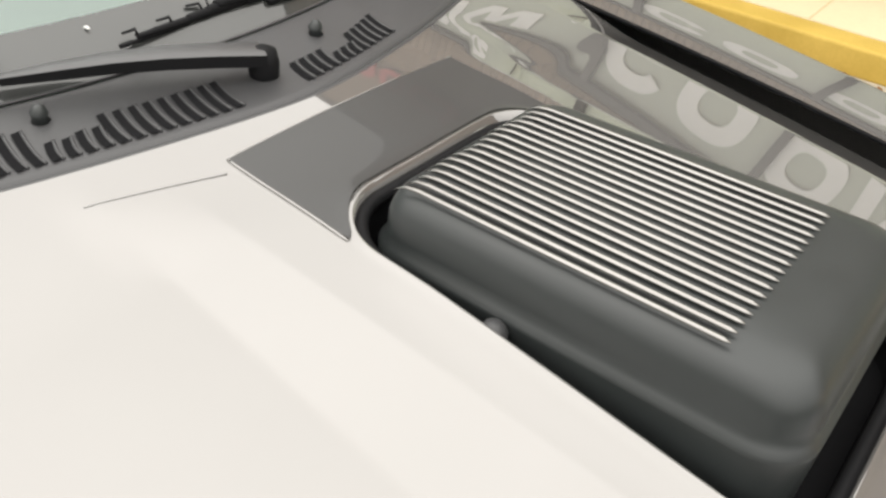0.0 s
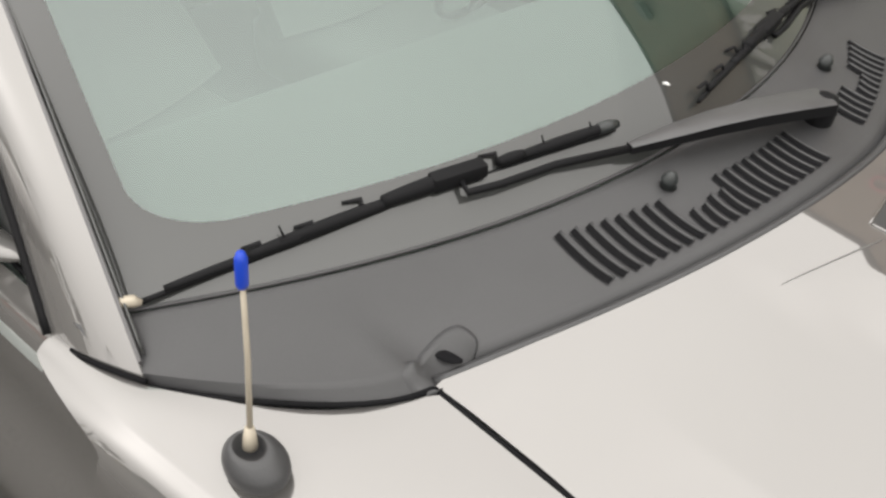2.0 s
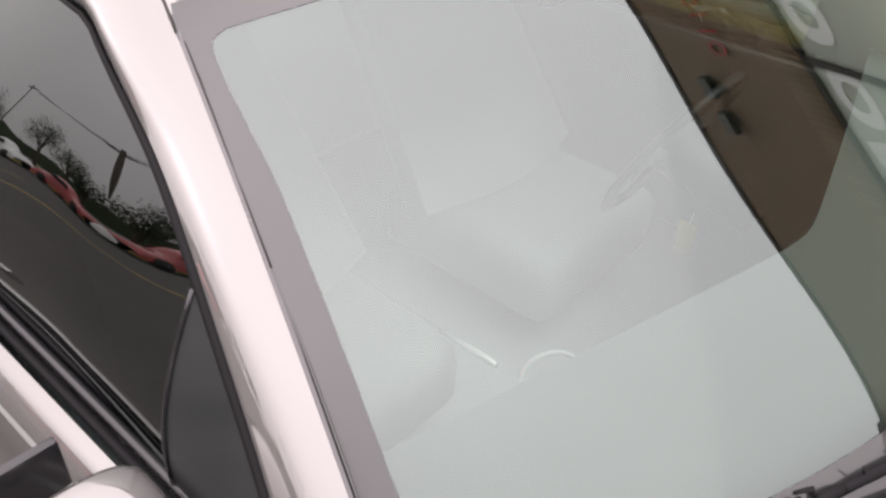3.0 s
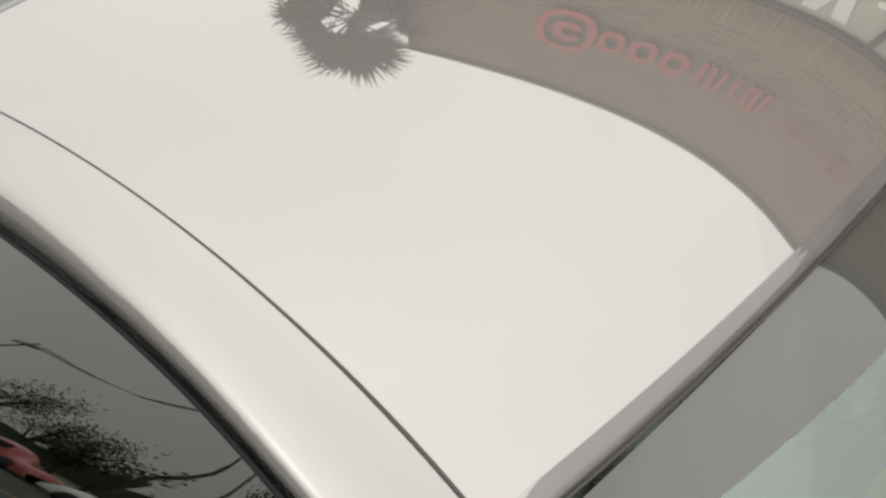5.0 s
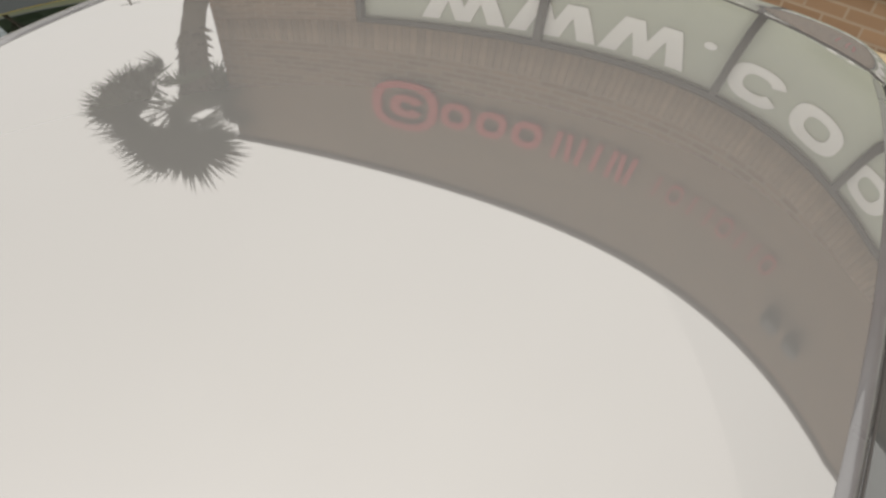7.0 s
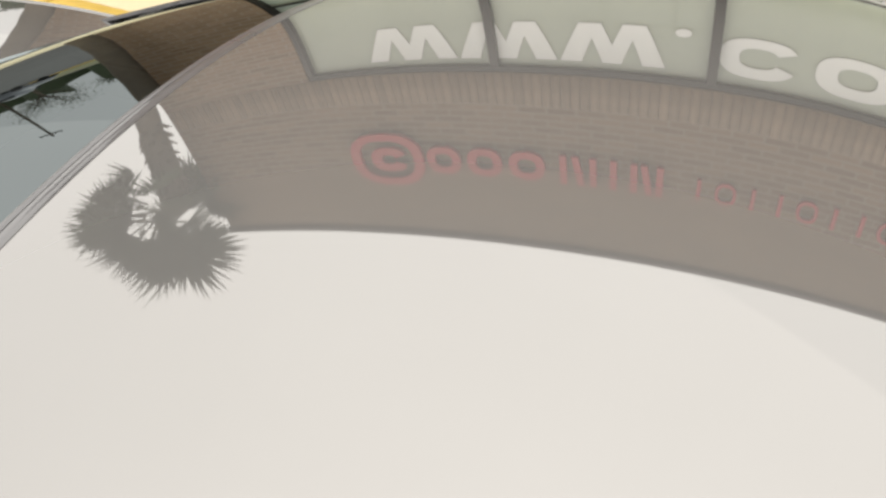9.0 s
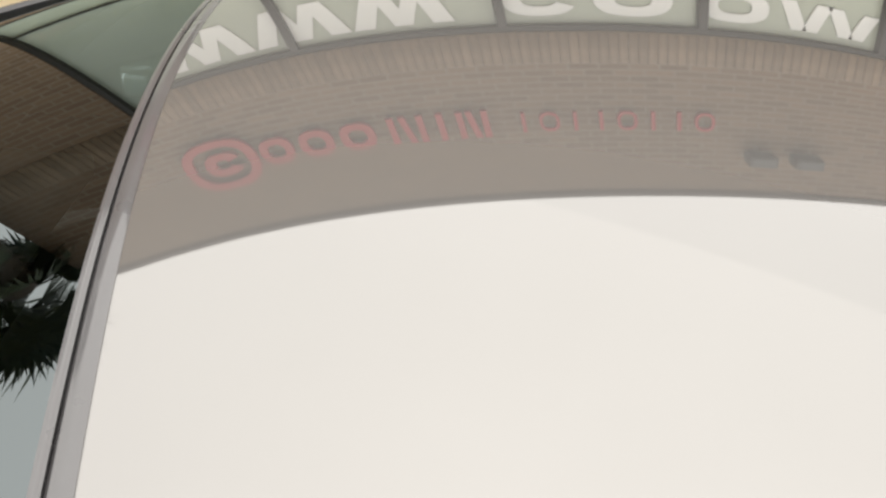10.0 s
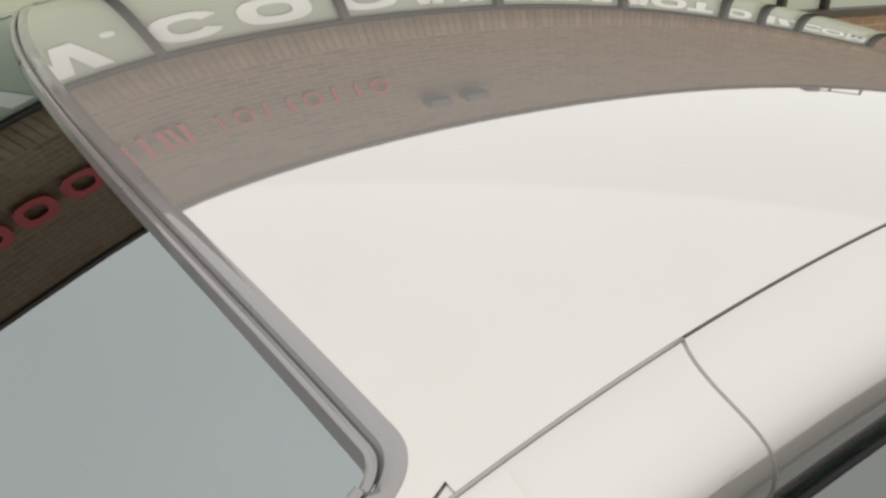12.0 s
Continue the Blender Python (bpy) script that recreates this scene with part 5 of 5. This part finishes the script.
block_shape(3.92, ZC - 0.06, 0.13, 0.34, WHITE, lettering, LY)
ring_shape(4.46, ZC, 0.40, TH, 0.5, WHITE, lettering, LY)
block_shape(4.96, ZC, 0.14, TH, WHITE, lettering, LY)
block_shape(5.18, ZC, 0.16, TH * 0.8, WHITE, lettering, LY, lean=0.04)
place_text(".", 5.32, TZ, 0.55, WHITE, lettering, LY)
place_text("C", 5.64, TZ, 0.55, WHITE, lettering, LY)
place_text("O", 6.05, TZ, 0.55, WHITE, lettering, LY)
place_text("M", 6.50, TZ, 0.55, WHITE, lettering, LY)

# red sign on the brick: plain shapes
sign = thing("wall_sign", (-2.0, WALL_Y, 3.9), "red raised sign of a ring and plain blocks on brown brick", "sign")
SY = WALL_Y - 0.02
ring_shape(-3.81, 4.131, 0.70, 0.66, 0.74, RED, sign, SY, depth=0.05)
ring_shape(-3.79, 4.131, 0.34, 0.30, 0.40, RED, sign, SY, cut=0.4, depth=0.05)
for x, kind in ((-3.28, "o"), (-2.92, "o"), (-2.56, "o"), (-2.26, "b"), (-2.14, "b"), (-2.02, "b"), (-1.86, "b"), (-1.70, "b"), (-1.60, "b"), (-1.50, "b")):
    if kind == "o":
        ring_shape(x, 4.121, 0.30, 0.33, 0.52, RED, sign, SY, depth=0.05)
    else:
        block_shape(x, 4.121, 0.055, 0.33, RED, sign, SY, lean=0.025 if x in (-2.14, -1.60) else 0.0, depth=0.05)
for i in range(8):
    x = -1.20 + 0.205 * i
    if i % 3 == 1:
        ring_shape(x, 4.141, 0.16, 0.24, 0.72, RED, sign, SY, depth=0.03)
    else:
        block_shape(x, 4.141, 0.03, 0.24, RED, sign, SY, depth=0.03)

# floodlights and a small bracket on the parapet
for x in (0.86, 1.25):
    lamp = thing("flood_light", (x, WALL_Y, 4.571), "small dark floodlight on the brick wall", "wall light", "floodlights on the wall")
    part("housing", box("housing", (x - 0.12, WALL_Y - 0.20, 4.491), (x + 0.12, WALL_Y - 0.04, 4.631), BRONZE, 0.02), lamp)
    part("bracket", box("bracket", (x - 0.03, WALL_Y - 0.05, 4.531), (x + 0.03, WALL_Y + 0.01, 4.611), BRONZE, 0.004), lamp)
    part("lens", box("lens", (x - 0.10, WALL_Y - 0.206, 4.506), (x + 0.10, WALL_Y - 0.199, 4.616), DECAL), lamp)
mount = thing("roof_bracket", (7.00, WALL_Y + 0.1, WALL_TOP + 0.07), "thin dark metal bracket standing on the parapet", "bracket")
part("rod", tube("rod", [(6.35, WALL_Y + 0.1, 5.321), (6.90, WALL_Y + 0.1, 5.401), (7.50, WALL_Y + 0.1, 5.481)], [0.02, 0.02, 0.02], BRONZE, 8), mount)
part("leg", tube("leg", [(7.50, WALL_Y + 0.1, WALL_TOP + 0.06), (7.50, WALL_Y + 0.1, 5.481)], [0.02, 0.02], BRONZE, 8), mount)
part("leg", tube("leg", [(6.80, WALL_Y + 0.1, WALL_TOP + 0.06), (6.80, WALL_Y + 0.1, 5.391)], [0.02, 0.02], BRONZE, 8), mount)
part("head", box("head", (6.25, WALL_Y + 0.04, 5.261), (6.50, WALL_Y + 0.16, 5.371), BRONZE, 0.01), mount)

# ---------------------------------------------------------------- the palm by the corner
PY = 4.13
palm = thing("palm_tree", (-5.52, PY, 0.13), "fan palm with a rough leaning trunk and a dense crown", "tree")
lean = curve_through([0.0, 1.1, 2.17, 3.16, 3.62, 4.09, 4.72], [-5.45, -5.53, -5.68, -5.92, -6.0, -6.08, -6.3])
heights = [0.1 + 0.22 * k for k in range(21)]
part("trunk", tube("trunk", [(lean(z), PY, z) for z in heights], [0.112 + 0.035 * smoothstep(13, 16, k) + 0.008 * (k % 2) for k in range(21)], BARK, 14), palm)
boot = tube("boot", [(0.10, 0, 0), (0.15, 0, 0.06), (0.19, 0, 0.12)], [0.05, 0.032, 0.012], BARK, 6, squash=0.5)
for k in range(60):
    ob = part("boot", boot, palm)
    z = 3.05 + 0.022 * k
    ob.matrix_basis = Matrix.Translation((lean(z), PY, z)) @ Matrix.Rotation(2.4 * k, 4, "Z")


def frond_mesh(seed):
    """One fan leaf: a stalk and a stiff, slightly folded fan of narrow blades, one metre long."""
    r = random.Random(seed)
    vs, fs = [], []
    stalk = [Vector((0, 0, 0)), Vector((0.2, 0, 0.02)), Vector((0.42, 0, 0.0))]
    for a, b in zip(stalk[:-1], stalk[1:]):
        k = len(vs)
        w = 0.020
        vs += [a + Vector((0, w, 0)), a - Vector((0, w, 0)), b - Vector((0, w * 0.7, 0)), b + Vector((0, w * 0.7, 0))]
        fs.append((k, k + 1, k + 2, k + 3))
    hub = stalk[-1]
    for i in range(22):
        t = (i - 10.5) / 10.5
        ang = t * 1.55 + r.uniform(-0.04, 0.04)
        reach = 0.58 * (1 - 0.25 * t * t) * r.uniform(0.82, 1.06)
        d = Vector((math.cos(ang), math.sin(ang), -0.30 * abs(t)))
        side = Vector((-math.sin(ang), math.cos(ang), 0)) * 0.021
        mid = hub + d * reach * 0.55 + Vector((0, 0, 0.02))
        end = hub + d * reach + Vector((0, 0, -0.05 - r.uniform(0, 0.06)))
        k = len(vs)
        vs += [hub + side * 0.3, hub - side * 0.3, mid - side, mid + side, end]
        fs += [(k, k + 1, k + 2, k + 3), (k + 3, k + 2, k + 4)]
    return mesh_of("frond", vs, fs, FROND, smooth=False)


fans = [frond_mesh(k) for k in range(5)]
HUB = Vector((-6.46, PY - 0.02, 4.542))


def hang_frond(k, root, way, size, twist):
    """A fan leaf from root, pointing along way, its blade turned by twist about the stalk."""
    ob = part("frond", fans[k % 5], palm)
    d = way.normalized()
    side = Vector((0, 0, 1)).cross(d)
    side = side.normalized() if side.length > 0.05 else Vector((0.6, 0.8, 0))
    up = d.cross(side)
    m = Matrix((d, side, up)).transposed().to_4x4()
    ob.matrix_basis = Matrix.Translation(root) @ m @ Matrix.Rotation(twist, 4, "X") @ Matrix.Diagonal((size, size, size, 1))


for k in range(46):
    rise = -0.30 + 1.35 * ((k * 0.7549 + 0.11) % 1.0)
    turn = 2.399 * k
    way = Vector((math.cos(turn) * math.cos(rise * 1.35), math.sin(turn) * math.cos(rise * 1.35), math.sin(rise * 1.35)))
    hang_frond(k, HUB + Vector((rnd.uniform(-0.1, 0.1), rnd.uniform(-0.08, 0.08), 0.12 * rise)), way, rnd.uniform(0.92, 1.2) * (0.86 + 0.3 * max(0.0, rise)), rnd.uniform(-0.8, 0.8))
# old fans hang low beside the trunk, with gaps between them
for k, (dx, dy, z, wx, wy, wz, size, twist) in enumerate(((-0.10, -0.25, 4.30, -0.50, -0.62, -0.50, 0.92, 1.2), (-0.12, -0.2, 4.32, -0.42, -0.66, -0.38, 0.98, 0.6), (-0.05, -0.12, 4.15, -0.10, -0.30, -0.62, 0.78, 1.1), (0.05, -0.15, 4.12, -0.02, -0.34, -0.66, 0.74, 0.4), (0.12, 0.12, 4.32, 0.50, 0.45, -0.28, 0.85, 0.9), (0.1, 0.15, 4.45, 0.55, 0.50, 0.02, 0.95, 0.3), (0.1, 0.1, 4.48, 0.60, 0.40, 0.16, 1.0, -0.5), (-0.22, -0.1, 4.22, -0.55, -0.25, -0.48, 0.85, 0.5), (-0.15, 0.05, 4.10, -0.45, 0.20, -0.60, 0.80, 1.3), (0.18, -0.1, 4.12, 0.40, -0.25, -0.60, 0.74, 0.2), (-0.25, -0.05, 4.38, -0.70, -0.10, -0.20, 1.0, 0.9), (-0.05, -0.2, 4.02, -0.30, -0.35, -0.66, 0.70, 0.8), (0.10, -0.2, 4.20, 0.25, -0.50, -0.50, 0.78, 1.0))):
    hang_frond(k, Vector((-6.36 + dx, PY + dy, z + 0.12)), Vector((wx, wy, wz)), size, twist)

board = thing("small_sign_board", (-6.25, 5.6, 0.0), "red and white sign board on a post", "sign board")
part("post", tube("post", [(-6.25, 5.6, 0), (-6.25, 5.6, 2.42)], [0.04, 0.04], STEEL, 10), board)
part("panel", box("panel", (-6.60, 5.56, 2.32), (-5.98, 5.63, 2.74), RED, 0.01), board)
part("panel", box("panel", (-6.60, 5.56, 1.67), (-5.98, 5.63, 2.31), WHITE, 0.01), board)

# ---------------------------------------------------------------- across the car park: verge, trees, poles, parked cars
tagged(new("verge", box("verge", (-90, -60, 0.0), (90, -19, 0.10), GRASS, 0.03)), "dry grass verge across the car park", "grass", kind="structure")
tagged(new("verge", box("verge", (-90, 29, 0.0), (-6, 70, 0.10), GRASS, 0.03)), "dry grass verge beyond the building", "grass", kind="structure")
tagged(new("far_kerb", box("far_kerb", (-90, 28.75, 0.0), (-6, 29, 0.13), YELLOW, 0.02)), "yellow-painted kerb beyond the building", "kerb", kind="structure")
tagged(new("far_kerb", box("far_kerb", (-90, -19, 0.0), (90, -18.75, 0.13), YELLOW, 0.02)), "yellow-painted kerb across the car park", "kerb", kind="structure")
for k, x in enumerate((-14.0, -10.8, -7.6, -1.2, 2.0)):
    tagged(new("bay_line", grid("bay_line", lambda u, v: Vector((x + 0.1 * u, -9.8 + 4.6 * v, 0.006)), 1, 20, YELLOW)), "worn yellow parking line", "road marking", "parking lines", kind="structure")


def tree(x, y, height, seed, label):
    r = random.Random(seed)
    ob = thing("tree", (x, y, 0.05), label, "tree", "trees on the verge")
    vs, fs = [], []
    spread = height * 0.34
    part("trunk", tube("trunk", [(x, y, 0.05), (x + 0.1, y, height * 0.25), (x + 0.05, y + 0.1, height * 0.5)], [0.22, 0.16, 0.1], BARK, 10), ob)
    tips = []
    for k in range(9):
        a, rise = r.uniform(0, 6.28), r.uniform(0.1, 0.42) * height
        e = Vector((x + spread * 0.8 * math.cos(a), y + spread * 0.8 * math.sin(a), height * 0.42 + rise))
        s0 = Vector((x + 0.05, y + 0.05, height * r.uniform(0.25, 0.48)))
        part("limb", tube("limb", [s0, s0.lerp(e, 0.5) + Vector((0, 0, 0.3)), e], [0.07, 0.05, 0.02], BARK, 6), ob)
        tips += [e, s0.lerp(e, 0.7)]
    for t in tips:
        for k in range(130):
            p = t + Vector((r.gauss(0, spread * 0.24), r.gauss(0, spread * 0.24), r.gauss(0, spread * 0.2)))
            d = Vector((r.uniform(-1, 1), r.uniform(-1, 1), r.uniform(-0.6, 0.6))).normalized()
            q = d.cross(Vector((r.uniform(-1, 1), r.uniform(-1, 1), 1))).normalized()
            L, w = r.uniform(0.10, 0.22), r.uniform(0.04, 0.08)
            k0 = len(vs)
            vs += [p, p + d * L * 0.5 + q * w, p + d * L, p + d * L * 0.5 - q * w]
            fs.append((k0, k0 + 1, k0 + 2, k0 + 3))
    part("crown", mesh_of("crown", vs, fs, LEAF, smooth=False), ob)


for k, (x, y, h) in enumerate(((-22, -24, 5.5), (-17, -21, 4.2), (-12.5, -22.5, 5.2), (-8, -25, 4.6), (-3, -24, 4.0), (3, -22, 4.8), (9, -26, 6.0), (-28, -26, 6.5), (-34, -22, 6.0))):
    tree(x, y, h, 20 + k, "small leafy tree on the grass verge" if h < 5 else "broad leafy tree on the grass verge")


for k, (x, y, h) in enumerate(((-14, 33, 5.0), (-22, 35, 6.2), (-31, 32, 5.4), (-43, 37, 7.0), (-10, 42, 6.5), (-57, 34, 6.0))):
    tree(x, y, h, 60 + k, "broad leafy tree beyond the end of the building")


def utility_pole(x, y, h):
    ob = thing("utility_pole", (x, y, 0.05), "wooden utility pole with a cross-arm", "utility pole", "poles along the road")
    part("pole", tube("pole", [(x, y, 0.02), (x, y, h)], [0.17, 0.11], WOOD, 10), ob)
    part("cross_arm", box("cross_arm", (x - 1.2, y - 0.06, h - 0.55), (x + 1.2, y + 0.06, h - 0.42), WOOD, 0.01), ob)
    for dx in (-1.1, -0.5, 0.5, 1.1):
        part("insulator", tube("insulator", [(x + dx, y, h - 0.42), (x + dx, y, h - 0.3), (x + dx, y, h - 0.22)], [0.05, 0.06, 0.03], STEEL, 8), ob)
    return ob


poles = [(-46, -33), (-24, -33), (-2, -33), (20, -33)]
for x, y in poles + [(-26, 40), (-50, 40)]:
    utility_pole(x, y, 10.5)
for dx in (-1.1, -0.5, 0.5, 1.1):
    cable = []
    for (xa, ya), (xb, yb) in zip(poles[:-1], poles[1:]):
        for i in range(12):
            t = i / 12
            cable.append((xa + (xb - xa) * t + dx, ya, 10.28 - 0.7 * 4 * t * (1 - t)))
    tagged(new("power_cable", tube("power_cable", cable, [0.018] * len(cable), RUBBER, 5)), "thin black cable sagging between the poles", "cable", "power cables")


def street_lamp(x, y, h, seed):
    ob = thing("street_lamp", (x, y, 0.05), "grey street lamp with a long curved arm", "street lamp", "lamps of the car park")
    part("column", tube("column", [(x, y, 0.02), (x, y, h)], [0.13, 0.08], STEEL, 10), ob)
    arm = [(x + 2.2 * math.sin(t * 1.4) , y, h + 0.9 * math.sin(t * 1.57)) for t in (0, 0.25, 0.5, 0.75, 1.0)]
    part("arm", tube("arm", arm, [0.06] * 5, STEEL, 8), ob)
    e = Vector(arm[-1])
    part("lamp_head", box("lamp_head", e + Vector((-0.1, -0.16, -0.1)), e + Vector((0.7, 0.16, 0.06)), STEEL, 0.04), ob)


street_lamp(-13.5, -20.5, 7.2, 1)
street_lamp(-4.5, -20.2, 7.5, 2)


def parked_car(x, y, mat, label):
    ob = thing("parked_car", (x, y, 0), label, "car", "cars parked across the way")
    def shell(u, v):
        X = -2.2 + 4.4 * u
        top = curve_through([-2.2, -1.9, -1.3, -0.7, 0.5, 1.0, 1.9, 2.2], [0.62, 0.95, 1.02, 1.42, 1.42, 1.0, 0.86, 0.55])(X)
        a = math.pi * v
        half = 0.9 if top < 1.1 else 0.9 - 0.22 * smoothstep(1.0, 1.42, top)
        return Vector((x + X, y - math.cos(a) * 0.9 * (1 - 0.25 * math.sin(a) * (top - 0.9 > 0)), 0.25 + (top - 0.25) * math.sin(a) ** 0.45))
    part("body", grid("body", shell, 40, 20, mat), ob)
    for s in (-1, 1):
        part("side_window", box("side_window", (x - 0.75, y + s * 0.79 - 0.02, 1.02), (x + 0.65, y + s * 0.79 + 0.02, 1.30), TRIM, 0.01), ob)
        for wx in (-1.35, 1.35):
            part("wheel", tube("wheel", [(x + wx, y + s * 0.72, 0.32), (x + wx, y + s * 0.93, 0.32)], [0.32, 0.32], TYRE, 20), ob)


CAR_WHITE = material("white_car_paint", (0.75, 0.75, 0.74), 0.3, 0.0, 0.8, vary=0.03)
CAR_RED = material("red_car_paint", (0.4, 0.03, 0.03), 0.3, 0.0, 0.8, vary=0.05)
CAR_DARK = material("dark_car_paint", (0.03, 0.035, 0.045), 0.3, 0.2, 0.8, vary=0.05)
for x, y, m, label in ((-21, -17.0, CAR_WHITE, "white parked car across the car park"), (-15.6, -17.3, CAR_RED, "red parked car across the car park"), (-10.4, -16.9, CAR_WHITE, "white parked car beside a lamp"), (-5.2, -17.1, CAR_DARK, "dark parked car across the car park"), (-27, -17.3, CAR_DARK, "dark parked car at the row's end"), (-15, 24.5, CAR_WHITE, "white parked car beyond the building"), (-22, 25, CAR_DARK, "dark parked car beyond the building"), (-30, 24.5, CAR_DARK, "dark parked car near the far kerb")):
    parked_car(x, y, m, label)
tagged(new("far_trees", grid("far_trees", lambda u, v: Vector((-220 + 440 * u, -95 + 8 * math.sin(u * 90), (5 + 2.2 * math.sin(u * 61) + 1.5 * math.sin(u * 173)) * v)), 240, 4, LEAF)), "low line of distant dark woods", "woods", kind="stuff")
tagged(new("far_trees", grid("far_trees", lambda u, v: Vector((-160 + 150 * u, 95 + 8 * math.sin(u * 60), (6 + 2.2 * math.sin(u * 41) + 1.5 * math.sin(u * 113)) * v)), 160, 4, LEAF)), "low line of distant dark woods", "woods", kind="stuff")
